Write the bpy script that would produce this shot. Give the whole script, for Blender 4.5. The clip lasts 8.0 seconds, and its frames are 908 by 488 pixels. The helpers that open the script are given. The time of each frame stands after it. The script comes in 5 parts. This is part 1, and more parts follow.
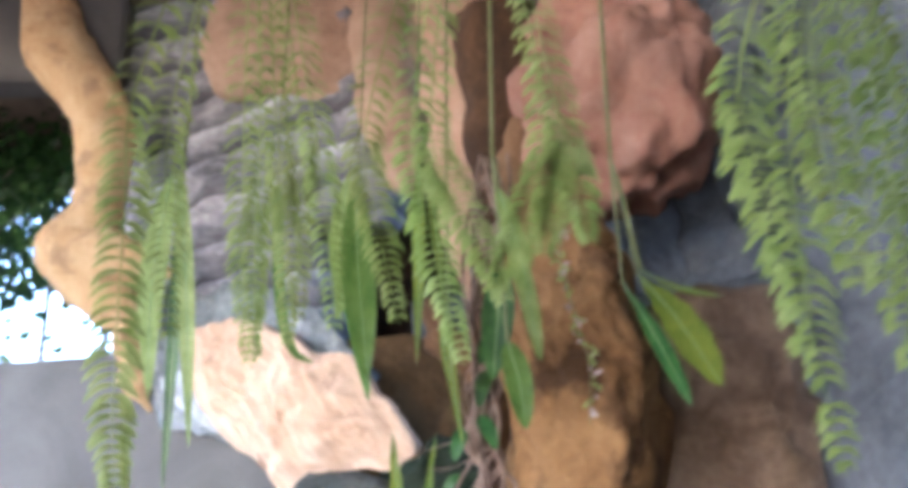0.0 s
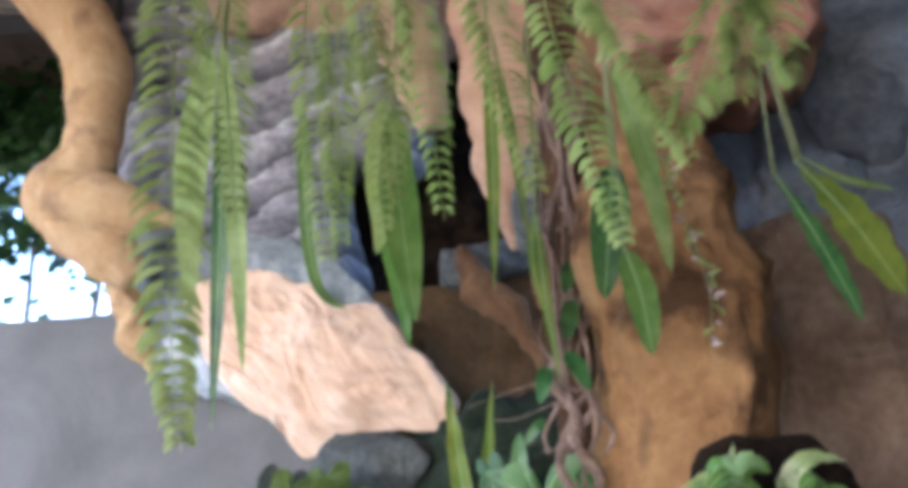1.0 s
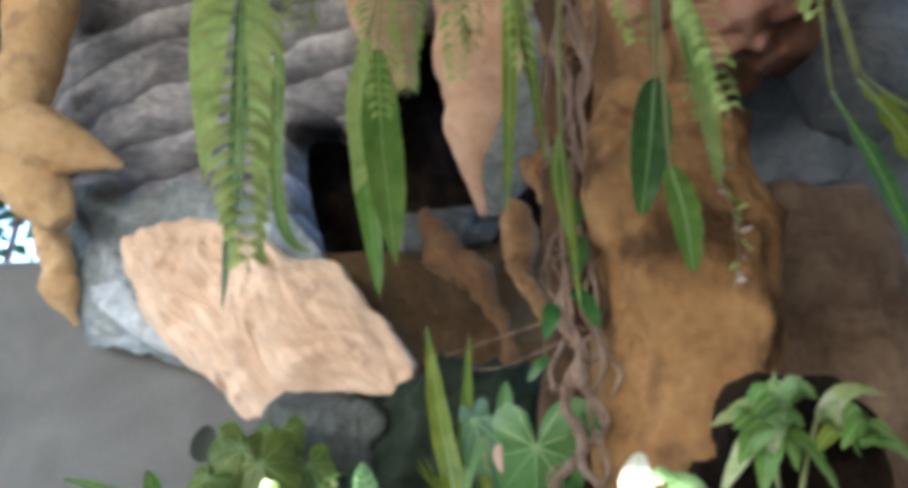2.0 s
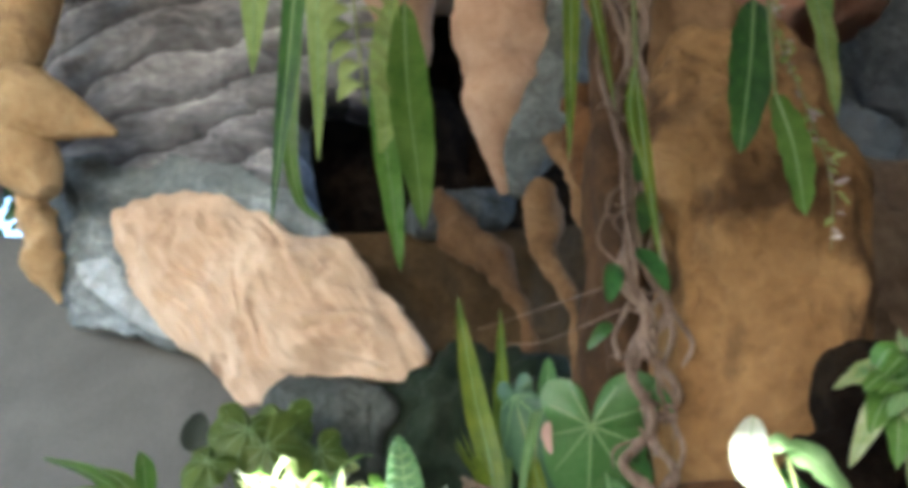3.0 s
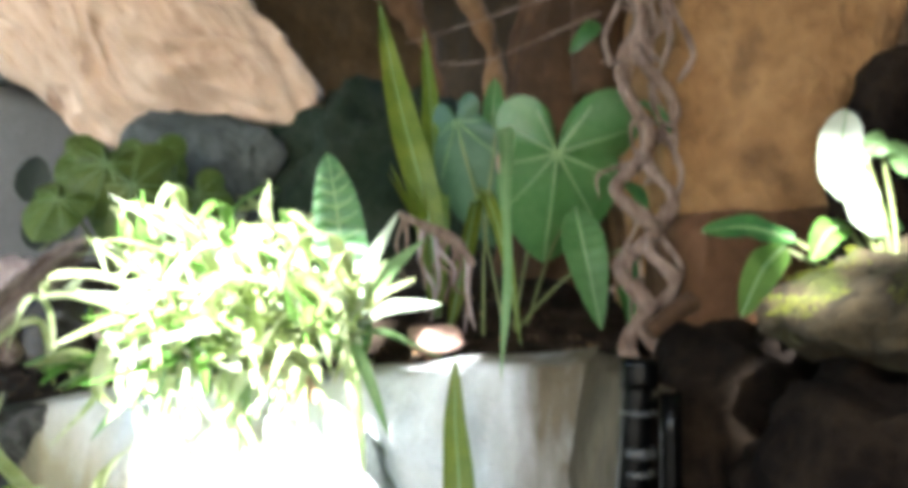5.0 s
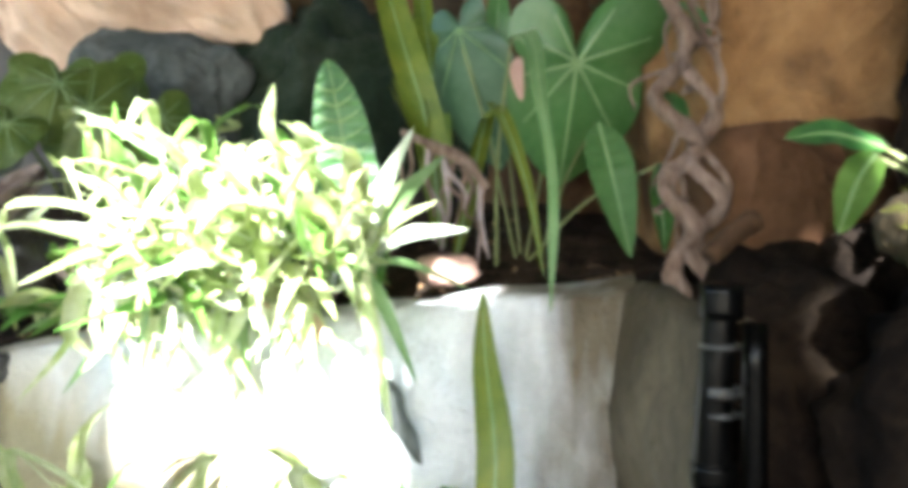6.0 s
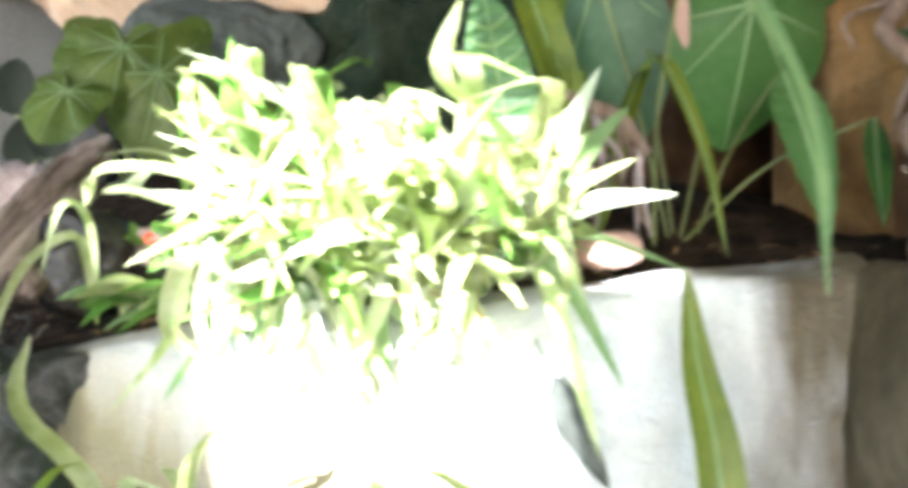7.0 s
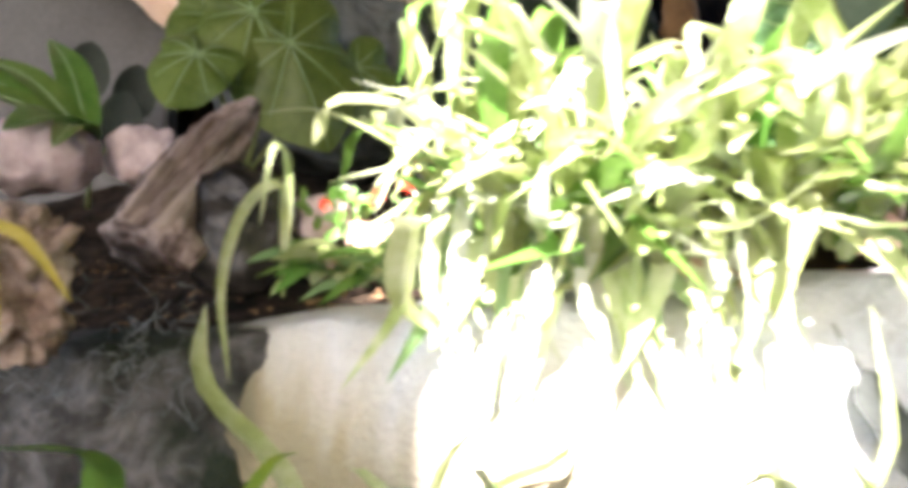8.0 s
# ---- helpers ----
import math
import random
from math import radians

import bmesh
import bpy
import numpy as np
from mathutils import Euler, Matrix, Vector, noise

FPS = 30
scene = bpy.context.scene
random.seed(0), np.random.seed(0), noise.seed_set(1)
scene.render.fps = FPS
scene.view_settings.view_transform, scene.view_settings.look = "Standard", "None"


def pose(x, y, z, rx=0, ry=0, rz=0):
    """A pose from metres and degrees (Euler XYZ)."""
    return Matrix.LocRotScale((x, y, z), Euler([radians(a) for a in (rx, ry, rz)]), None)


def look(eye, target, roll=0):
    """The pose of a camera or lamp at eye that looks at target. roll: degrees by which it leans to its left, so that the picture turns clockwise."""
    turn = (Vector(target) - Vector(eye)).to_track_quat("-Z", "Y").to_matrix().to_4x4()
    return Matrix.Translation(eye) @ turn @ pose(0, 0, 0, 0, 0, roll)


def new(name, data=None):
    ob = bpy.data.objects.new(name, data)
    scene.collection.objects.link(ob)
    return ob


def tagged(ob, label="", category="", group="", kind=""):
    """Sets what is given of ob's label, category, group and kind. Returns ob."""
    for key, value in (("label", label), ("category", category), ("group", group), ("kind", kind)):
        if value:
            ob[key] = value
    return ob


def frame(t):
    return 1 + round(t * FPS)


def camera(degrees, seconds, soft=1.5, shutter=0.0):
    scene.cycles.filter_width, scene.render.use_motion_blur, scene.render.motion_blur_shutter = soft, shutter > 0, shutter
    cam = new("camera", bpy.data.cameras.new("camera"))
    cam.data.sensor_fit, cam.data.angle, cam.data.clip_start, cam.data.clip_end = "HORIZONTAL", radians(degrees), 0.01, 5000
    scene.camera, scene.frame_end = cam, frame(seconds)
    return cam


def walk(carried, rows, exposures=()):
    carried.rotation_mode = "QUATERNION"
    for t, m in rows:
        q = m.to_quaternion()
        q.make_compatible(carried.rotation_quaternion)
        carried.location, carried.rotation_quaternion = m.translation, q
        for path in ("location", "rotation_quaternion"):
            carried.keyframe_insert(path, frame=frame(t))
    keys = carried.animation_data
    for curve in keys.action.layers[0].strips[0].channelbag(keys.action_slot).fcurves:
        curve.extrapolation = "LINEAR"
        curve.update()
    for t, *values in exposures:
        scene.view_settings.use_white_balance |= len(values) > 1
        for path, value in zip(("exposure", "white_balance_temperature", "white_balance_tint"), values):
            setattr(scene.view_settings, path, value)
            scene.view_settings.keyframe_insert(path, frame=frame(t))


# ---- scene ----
cam = camera(57.0, 8.0, soft=5.6, shutter=0.6)
PATH = [
    (0, (0.404, 0.327, 1.102), (0.463, 2.237, 1.691), -1.4),
    (0.5, (0.278, 0.609, 1.113), (0.345, 2.532, 1.657), -3.7),
    (1, (0.142, 0.783, 1.031), (0.247, 2.703, 1.58), -1.9),
    (1.5, (0.015, 0.88, 0.924), (0.267, 2.785, 1.478), -1.0),
    (3, (-0.195, 1.309, 0.78), (0.166, 3.179, 1.39), 1.7),
    (3.5, (-0.222, 1.397, 0.745), (0.195, 3.287, 1.25), 2.0),
    (4, (-0.222, 1.528, 0.738), (0.26, 3.453, 0.986), 2.2),
    (4.5, (-0.213, 1.664, 0.733), (0.374, 3.567, 0.913), 1.7),
    (5, (-0.265, 1.771, 0.709), (0.478, 3.624, 0.826), 1.5),
    (5.2, (-0.287, 1.805, 0.707), (0.512, 3.638, 0.739), 1.2),
    (6.3, (-0.308, 2.031, 0.682), (0.548, 3.839, 0.645), 0.6),
    (6.5, (-0.32, 2.095, 0.677), (0.526, 3.907, 0.635), 0.5),
    (7, (-0.382, 2.232, 0.657), (0.438, 4.056, 0.617), 0.2),
    (7.5, (-0.472, 2.357, 0.623), (0.315, 4.195, 0.616), 0.4),
    (8, (-0.578, 2.487, 0.573), (0.261, 4.3, 0.621), 2.3),
]
walk(cam, [(t, look(eye, target, roll)) for t, eye, target, roll in PATH],
     exposures=[(0, 4.9, 5400, 20), (0.9, 4.62, 5350, 20), (1.6, 4.42, 5500, 14), (3, 4.15, 5750, 6), (4, 4.1, 5750, 6), (5.2, 4.06, 5700, 6), (6.5, 4.22, 5850, 6), (7.1, 4.43, 5950, 9), (7.5, 4.23, 6150, 14), (8, 3.97, 6350, 20)])

# ---------------------------------------------------------------- light
SUN = Vector((-0.496, -0.723, 0.5)).normalized()
world = bpy.data.worlds.new("world")
scene.world = world
world.use_nodes = True
wn = world.node_tree.nodes
sky = wn.new("ShaderNodeTexSky")
sky.sky_type, sky.sun_disc = "NISHITA", False
sky.sun_elevation = math.asin(SUN.z)
sky.sun_rotation = math.atan2(SUN.x, SUN.y)
world.node_tree.links.new(sky.outputs[0], wn["Background"].inputs[0])
wn["Background"].inputs[1].default_value = 0.05
sun = new("sun", bpy.data.lights.new("sun", "SUN"))
sun.data.energy, sun.data.angle, sun.data.color = 5.0, radians(0.53), (1.0, 0.95, 0.86)
sun.matrix_world = look(SUN * 20, (0, 0, 0))


# ---------------------------------------------------------------- materials
def material(name, ramp, scale=6.0, rough=0.8, bump=0.3, fine=60.0, stretch=(1, 1, 1), second=None, mask_scale=2.0,
             mask_at=0.55, gloss=0.3, through_light=0.0, vary=0.0, bump_size=0.02, rot=None, stain=None, bands=None):
    """A procedural surface: a colour ramp over broad noise, fine grain, an optional second colour in patches, and relief."""
    m = bpy.data.materials.new(name)
    m.use_nodes = True
    nt = m.node_tree
    n, link = nt.nodes, nt.links.new
    bsdf = n["Principled BSDF"]
    bsdf.inputs["Roughness"].default_value = rough
    bsdf.inputs["Specular IOR Level"].default_value = gloss
    co = n.new("ShaderNodeTexCoord")
    mp = n.new("ShaderNodeMapping")
    mp.inputs["Scale"].default_value = stretch
    if rot:  # grain that runs along a tilted axis
        mp.vector_type = "TEXTURE"
        mp.inputs["Rotation"].default_value = rot
        mp.inputs["Scale"].default_value = [1 / c for c in stretch]
    link(co.outputs["Object"], mp.inputs[0])
    big = n.new("ShaderNodeTexNoise")
    big.inputs["Scale"].default_value, big.inputs["Detail"].default_value, big.inputs["Roughness"].default_value = scale, 6, 0.62
    big.inputs["Distortion"].default_value = 0.6
    link(mp.outputs[0], big.inputs["Vector"])
    small = n.new("ShaderNodeTexNoise")
    small.inputs["Scale"].default_value, small.inputs["Detail"].default_value = fine, 4
    link(mp.outputs[0], small.inputs["Vector"])
    mix = n.new("ShaderNodeMath")
    mix.operation = "MULTIPLY_ADD"
    mix.inputs[1].default_value = 0.35
    link(small.outputs[0], mix.inputs[0])
    link(big.outputs[0], mix.inputs[2])
    cr = n.new("ShaderNodeValToRGB")
    while len(cr.color_ramp.elements) < len(ramp):
        cr.color_ramp.elements.new(0.5)
    for e, (p, c) in zip(cr.color_ramp.elements, ramp):
        e.position, e.color = p, (*c, 1)
    link(mix.outputs[0], cr.inputs[0])
    colour = cr.outputs[0]
    if second:
        mask = n.new("ShaderNodeTexNoise")
        mask.inputs["Scale"].default_value, mask.inputs["Detail"].default_value = mask_scale, 8
        link(co.outputs["Object"], mask.inputs["Vector"])
        edge = n.new("ShaderNodeMapRange")
        edge.inputs["From Min"].default_value, edge.inputs["From Max"].default_value = mask_at, mask_at + 0.1
        link(mask.outputs[0], edge.inputs["Value"])
        mx = n.new("ShaderNodeMix")
        mx.data_type = "RGBA"
        link(edge.outputs[0], mx.inputs["Factor"])
        link(colour, mx.inputs["A"])
        mx.inputs["B"].default_value = (*second, 1)
        colour = mx.outputs["Result"]
    if bands:  # beds of darker and paler rock
        size, tilt, depth = bands
        bmp = n.new("ShaderNodeMapping")
        bmp.inputs["Rotation"].default_value = (0, tilt, 0)
        link(co.outputs["Object"], bmp.inputs[0])
        wave = n.new("ShaderNodeTexWave")
        wave.bands_direction, wave.wave_profile = "Z", "SAW"
        wave.inputs["Scale"].default_value, wave.inputs["Distortion"].default_value = size, 5.0
        wave.inputs["Detail"].default_value, wave.inputs["Detail Scale"].default_value = 3, 0.9
        link(bmp.outputs[0], wave.inputs["Vector"])
        tone_map = n.new("ShaderNodeMapRange")
        tone_map.inputs["To Min"].default_value, tone_map.inputs["To Max"].default_value = 1 - depth, 1 + 0.5 * depth
        link(wave.outputs["Fac"], tone_map.inputs["Value"])
        mx = n.new("ShaderNodeMix")
        mx.data_type, mx.blend_type = "RGBA", "MULTIPLY"
        mx.inputs["Factor"].default_value = 1
        link(colour, mx.inputs["A"])
        link(tone_map.outputs[0], mx.inputs["B"])
        colour = mx.outputs["Result"]
    for way, start, width, tone in stain or ():  # streaky dirt that spreads along a direction
        dot = n.new("ShaderNodeVectorMath")
        dot.operation = "DOT_PRODUCT"
        link(co.outputs["Object"], dot.inputs[0])
        dot.inputs[1].default_value = way
        smp = n.new("ShaderNodeMapping")
        smp.inputs["Scale"].default_value = (1, 1, 0.22)
        link(co.outputs["Object"], smp.inputs[0])
        streak = n.new("ShaderNodeTexNoise")
        streak.inputs["Scale"].default_value, streak.inputs["Detail"].default_value = 16, 6
        link(smp.outputs[0], streak.inputs["Vector"])
        add = n.new("ShaderNodeMath")
        add.operation = "MULTIPLY_ADD"
        add.inputs[1].default_value = 1.6 * width
        link(streak.outputs[0], add.inputs[0])
        link(dot.outputs["Value"], add.inputs[2])
        edge = n.new("ShaderNodeMapRange")
        edge.inputs["From Min"].default_value, edge.inputs["From Max"].default_value = start + 0.8 * width, start + 1.8 * width
        link(add.outputs[0], edge.inputs["Value"])
        mx = n.new("ShaderNodeMix")
        mx.data_type, mx.blend_type = "RGBA", "MULTIPLY"
        link(edge.outputs[0], mx.inputs["Factor"])
        link(colour, mx.inputs["A"])
        mx.inputs["B"].default_value = (*tone, 1)
        colour = mx.outputs["Result"]
    if vary:
        info = n.new("ShaderNodeObjectInfo")
        hsv = n.new("ShaderNodeHueSaturation")
        for sock, lo, hi in (("Hue", 0.5 - 0.03 * vary, 0.5 + 0.02 * vary), ("Value", 1 - 0.35 * vary, 1 + 0.35 * vary)):
            r = n.new("ShaderNodeMapRange")
            r.inputs["To Min"].default_value, r.inputs["To Max"].default_value = lo, hi
            link(info.outputs["Random"], r.inputs["Value"])
            link(r.outputs[0], hsv.inputs[sock])
        link(colour, hsv.inputs["Color"])
        colour = hsv.outputs[0]
    link(colour, bsdf.inputs["Base Color"])
    if bump:
        bp = n.new("ShaderNodeBump")
        bp.inputs["Strength"].default_value, bp.inputs["Distance"].default_value = bump, bump_size
        link(mix.outputs[0], bp.inputs["Height"])
        link(bp.outputs[0], bsdf.inputs["Normal"])
    if through_light:
        tr = n.new("ShaderNodeBsdfTranslucent")
        link(colour, tr.inputs[0])
        ms = n.new("ShaderNodeMixShader")
        ms.inputs[0].default_value = through_light
        link(bsdf.outputs[0], ms.inputs[1])
        link(tr.outputs[0], ms.inputs[2])
        link(ms.outputs[0], n["Material Output"].inputs[0])
    return m


PEACH = material("peach_rock", [(0.36, (0.32, 0.20, 0.125)), (0.58, (0.55, 0.38, 0.265)), (0.85, (0.70, 0.54, 0.41))], 6, 0.9, 0.9, 34, (1, 1, 0.22), second=(0.34, 0.22, 0.155), mask_scale=5, mask_at=0.62, bump_size=0.03, rot=(-0.30, -0.66, 0))
GREY = material("grey_rock", [(0.40, (0.06, 0.06, 0.07)), (0.56, (0.15, 0.15, 0.172)), (0.70, (0.26, 0.258, 0.29)), (0.88, (0.48, 0.48, 0.52))], 3.4, 0.8, 0.6, 22, (0.7, 0.9, 1.3), bump_size=0.03, bands=(1.3, 0.3, 0.62))
SLATE = material("blue_grey_rock", [(0.40, (0.08, 0.096, 0.104)), (0.60, (0.155, 0.18, 0.195)), (0.74, (0.225, 0.255, 0.275)), (0.90, (0.40, 0.44, 0.47))], 3.0, 0.8, 0.8, 24, bump_size=0.04)
PALEROCK = material("pale_streak_rock", [(0.35, (0.24, 0.27, 0.30)), (0.6, (0.42, 0.46, 0.50)), (0.85, (0.60, 0.64, 0.68))], 5, 0.75, 0.7, 30, bump_size=0.02)
OCHRE = material("ochre_rock", [(0.36, (0.27, 0.16, 0.075)), (0.58, (0.48, 0.32, 0.165)), (0.88, (0.60, 0.44, 0.26))], 5, 0.9, 0.9, 24, second=(0.33, 0.22, 0.13), mask_scale=4, mask_at=0.58, bump_size=0.04)
EARTH = material("ochre_wall", [(0.36, (0.074, 0.035, 0.0115)), (0.56, (0.19, 0.097, 0.035)), (0.9, (0.31, 0.175, 0.073))], 5, 0.9, 0.9, 30, second=(0.07, 0.034, 0.013), mask_scale=4, mask_at=0.54, bump_size=0.05)
RED = material("red_rock", [(0.3, (0.17, 0.075, 0.05)), (0.6, (0.29, 0.145, 0.10)), (0.9, (0.38, 0.23, 0.17))], 3, 0.9, 0.7, 30)
BROWN = material("brown_rock", [(0.3, (0.025, 0.012, 0.006)), (0.6, (0.085, 0.038, 0.014)), (0.9, (0.19, 0.09, 0.035))], 4, 0.9, 0.6, 40)
DARKGREY = material("dark_grey_rock", [(0.35, (0.03, 0.035, 0.035)), (0.6, (0.09, 0.10, 0.10)), (0.88, (0.22, 0.24, 0.25))], 6, 0.85, 0.8, 45)
CONE = material("peach_cone_rock", [(0.3, (0.26, 0.145, 0.095)), (0.6, (0.40, 0.25, 0.17)), (0.9, (0.52, 0.36, 0.26))], 5, 0.9, 0.7, 40)
RIB = material("tan_rib_rock", [(0.3, (0.07, 0.036, 0.016)), (0.6, (0.17, 0.095, 0.044)), (0.9, (0.28, 0.17, 0.09))], 5, 0.9, 0.6, 40)
UMBER = material("umber_rock", [(0.3, (0.05, 0.032, 0.020)), (0.6, (0.12, 0.08, 0.052)), (0.9, (0.21, 0.15, 0.10))], 4, 0.9, 0.9, 30, bump_size=0.04)
# dark red-brown for the shaded lower part of the ochre pillar
UMBRED = material("umber_shade", [(0.3, (0.03, 0.012, 0.005)), (0.6, (0.075, 0.033, 0.014)), (0.9, (0.13, 0.062, 0.028))], 5, 0.9, 0.7, 40)
# BROWN at about half value for the shaded cleft; also the clay tube
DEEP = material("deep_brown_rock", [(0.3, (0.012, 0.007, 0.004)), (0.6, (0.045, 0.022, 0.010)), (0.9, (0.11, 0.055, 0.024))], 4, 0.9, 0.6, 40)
DUSTY = material("dusty_pink_rock", [(0.3, (0.22, 0.13, 0.09)), (0.6, (0.36, 0.24, 0.17)), (0.9, (0.48, 0.34, 0.25))], 4, 0.9, 0.6, 40)
DUSKY = material("dusky_rock", [(0.3, (0.09, 0.05, 0.025)), (0.6, (0.19, 0.11, 0.055)), (0.9, (0.28, 0.17, 0.09))], 4, 0.9, 0.6, 40)
MOSSDARK = material("dark_mossy_stone", [(0.38, (0.007, 0.008, 0.006)), (0.60, (0.03, 0.029, 0.026)), (0.85, (0.12, 0.115, 0.11))], 14, 0.85, 1.0, 60, second=(0.010, 0.015, 0.006), mask_scale=6, mask_at=0.50, bump_size=0.03)
# dark rock, lifted and blued in colour to give the haze over it
HAZED = material("hazed_dark_rock", [(0.35, (0.038, 0.043, 0.049)), (0.6, (0.09, 0.10, 0.112)), (0.9, (0.17, 0.18, 0.20))], 3, 0.8, 0.8, 30, bump_size=0.05)
FOOT = material("dark_foot_rock", [(0.35, (0.024, 0.028, 0.025)), (0.6, (0.055, 0.062, 0.058)), (0.88, (0.125, 0.135, 0.13))], 6, 0.9, 0.5, 45, bump_size=0.02)
CRUMBLY = material("crumbly_stone", [(0.38, (0.05, 0.03, 0.02)), (0.58, (0.23, 0.155, 0.115)), (0.85, (0.5, 0.39, 0.32))], 24, 0.95, 1.2, 70, bump_size=0.02)
# glossy stone, near black so that it reads as the hollow's shade
HOLLOWSTONE = material("hollow_black_stone", [(0.40, (0.004, 0.0035, 0.003)), (0.6, (0.011, 0.010, 0.009)), (0.88, (0.04, 0.036, 0.032))], 8, 0.18, 0.8, 40, gloss=0.25)
MOSSGREEN = material("bright_moss", [(0.35, (0.035, 0.05, 0.004)), (0.6, (0.085, 0.105, 0.007)), (0.88, (0.16, 0.155, 0.018))], 30, 0.95, 0.4, 120)
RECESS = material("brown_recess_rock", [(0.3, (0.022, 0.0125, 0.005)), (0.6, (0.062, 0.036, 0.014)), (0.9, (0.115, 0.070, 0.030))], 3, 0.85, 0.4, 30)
BAND = material("blue_band_rock", [(0.35, (0.02, 0.024, 0.024)), (0.6, (0.055, 0.062, 0.064)), (0.9, (0.12, 0.13, 0.135))], 5, 0.85, 0.6, 40)
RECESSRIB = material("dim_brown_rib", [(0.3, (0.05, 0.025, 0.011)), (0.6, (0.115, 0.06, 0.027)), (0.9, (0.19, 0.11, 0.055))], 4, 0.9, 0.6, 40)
# near black: holds the shade of hollows and undersides; also the fern pots
SHADE = material("shade_black", [(0.36, (0.002, 0.0015, 0.001)), (0.6, (0.006, 0.004, 0.003)), (0.9, (0.024, 0.016, 0.010))], 8, 0.95, 0.8, 60, gloss=0.08)
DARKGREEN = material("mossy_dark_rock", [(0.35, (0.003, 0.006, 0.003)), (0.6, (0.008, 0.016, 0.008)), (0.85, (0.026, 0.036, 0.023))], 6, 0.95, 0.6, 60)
MOSS = material("brown_ledge_stone", [(0.34, (0.009, 0.006, 0.0025)), (0.58, (0.028, 0.019, 0.008)), (0.9, (0.075, 0.054, 0.026))], 10, 0.95, 1.2, 70, second=(0.05, 0.056, 0.012), mask_scale=9, mask_at=0.55, bump_size=0.03)
CONCRETE = material("concrete", [(0.34, (0.34, 0.35, 0.37)), (0.58, (0.58, 0.595, 0.63)), (0.88, (0.74, 0.75, 0.78))], 7, 0.55, 0.8, 130, second=(0.36, 0.33, 0.27), mask_scale=4.0, mask_at=0.60,
                    stain=(((-0.35, 0.24, -0.9), 0.13, 0.22, (0.52, 0.44, 0.26)), ((0.824, -0.566, 0), 0.29, 0.18, (0.16, 0.125, 0.075)), ((-0.824, 0.566, 0), 0.455, 0.06, (0.06, 0.065, 0.04))))
BROWNEND = material("brown_concrete", [(0.34, (0.012, 0.009, 0.005)), (0.58, (0.042, 0.032, 0.019)), (0.88, (0.11, 0.088, 0.056))], 6, 0.7, 0.8, 90, (1, 1, 0.4))
PANEL = material("grey_render", [(0.35, (0.046, 0.045, 0.044)), (0.6, (0.078, 0.077, 0.076)), (0.9, (0.125, 0.124, 0.123))], 1.2, 0.5, 0.06, 60, gloss=0.3)
SOIL = material("soil", [(0.36, (0.003, 0.0022, 0.0015)), (0.58, (0.012, 0.008, 0.0055)), (0.85, (0.05, 0.035, 0.024))], 22, 0.95, 1.0, 120, gloss=0.1)
ROOT = material("vine_bark", [(0.38, (0.035, 0.020, 0.013)), (0.58, (0.14, 0.09, 0.064)), (0.88, (0.31, 0.225, 0.18))], 18, 0.75, 1.0, 120, (1, 1, 0.35))
WOOD = material("weathered_wood", [(0.42, (0.010, 0.007, 0.005)), (0.56, (0.06, 0.04, 0.03)), (0.66, (0.17, 0.125, 0.105)), (0.82, (0.36, 0.29, 0.26))], 26, 0.85, 1.0, 70, (1.0, 1.0, 0.10), rot=(math.atan2(-0.17, 0.235), math.asin(0.62), 0))
STONE = material("pale_stone", [(0.36, (0.13, 0.10, 0.095)), (0.58, (0.36, 0.285, 0.275)), (0.88, (0.56, 0.47, 0.455))], 14, 0.85, 0.5, 80, vary=0.5)
PINK = material("pink_stone", [(0.3, (0.35, 0.20, 0.16)), (0.8, (0.52, 0.34, 0.28))], 10, 0.85, 0.4, 80)
BLACK = material("black_pipe", [(0.3, (0.001, 0.001, 0.001)), (0.8, (0.0025, 0.0025, 0.0025))], 8, 0.25, 0.1, 80, gloss=0.12)
METAL = material("dull_metal", [(0.3, (0.02, 0.02, 0.019)), (0.8, (0.04, 0.04, 0.039))], 10, 0.4, 0.1, 80, gloss=0.5)
SUNBLOCK = material("sunblock_boards", [(0.3, (0.10, 0.08, 0.06)), (0.8, (0.22, 0.17, 0.13))], 3, 0.9, 0.2, 40)


def leafy(name, dark, mid, light, rough=0.45, tl=0.35, vary=0.6, scale=9):
    return material(name, [(0.35, dark), (0.6, mid), (0.85, light)], scale, rough, 0.15, 70, gloss=0.4, through_light=tl, vary=vary, bump_size=0.004)


L_SPIDER = leafy("spider_leaf", (0.15, 0.21, 0.06), (0.31, 0.38, 0.14), (0.54, 0.58, 0.37))
L_HEART = leafy("heart_leaf", (0.035, 0.10, 0.028), (0.065, 0.165, 0.045), (0.10, 0.21, 0.07), 0.35, 0.25, 0.3, 7)
L_BLADE = leafy("strap_leaf", (0.06, 0.11, 0.012), (0.12, 0.18, 0.02), (0.20, 0.25, 0.03), 0.45, 0.35, 0.4)
L_HANG = leafy("hanging_leaf", (0.04, 0.11, 0.015), (0.09, 0.19, 0.035), (0.15, 0.27, 0.06), 0.35, 0.4, 0.4)
L_DARK = leafy("dark_leaf", (0.012, 0.05, 0.015), (0.03, 0.09, 0.025), (0.07, 0.17, 0.04), 0.4, 0.25, 0.5)
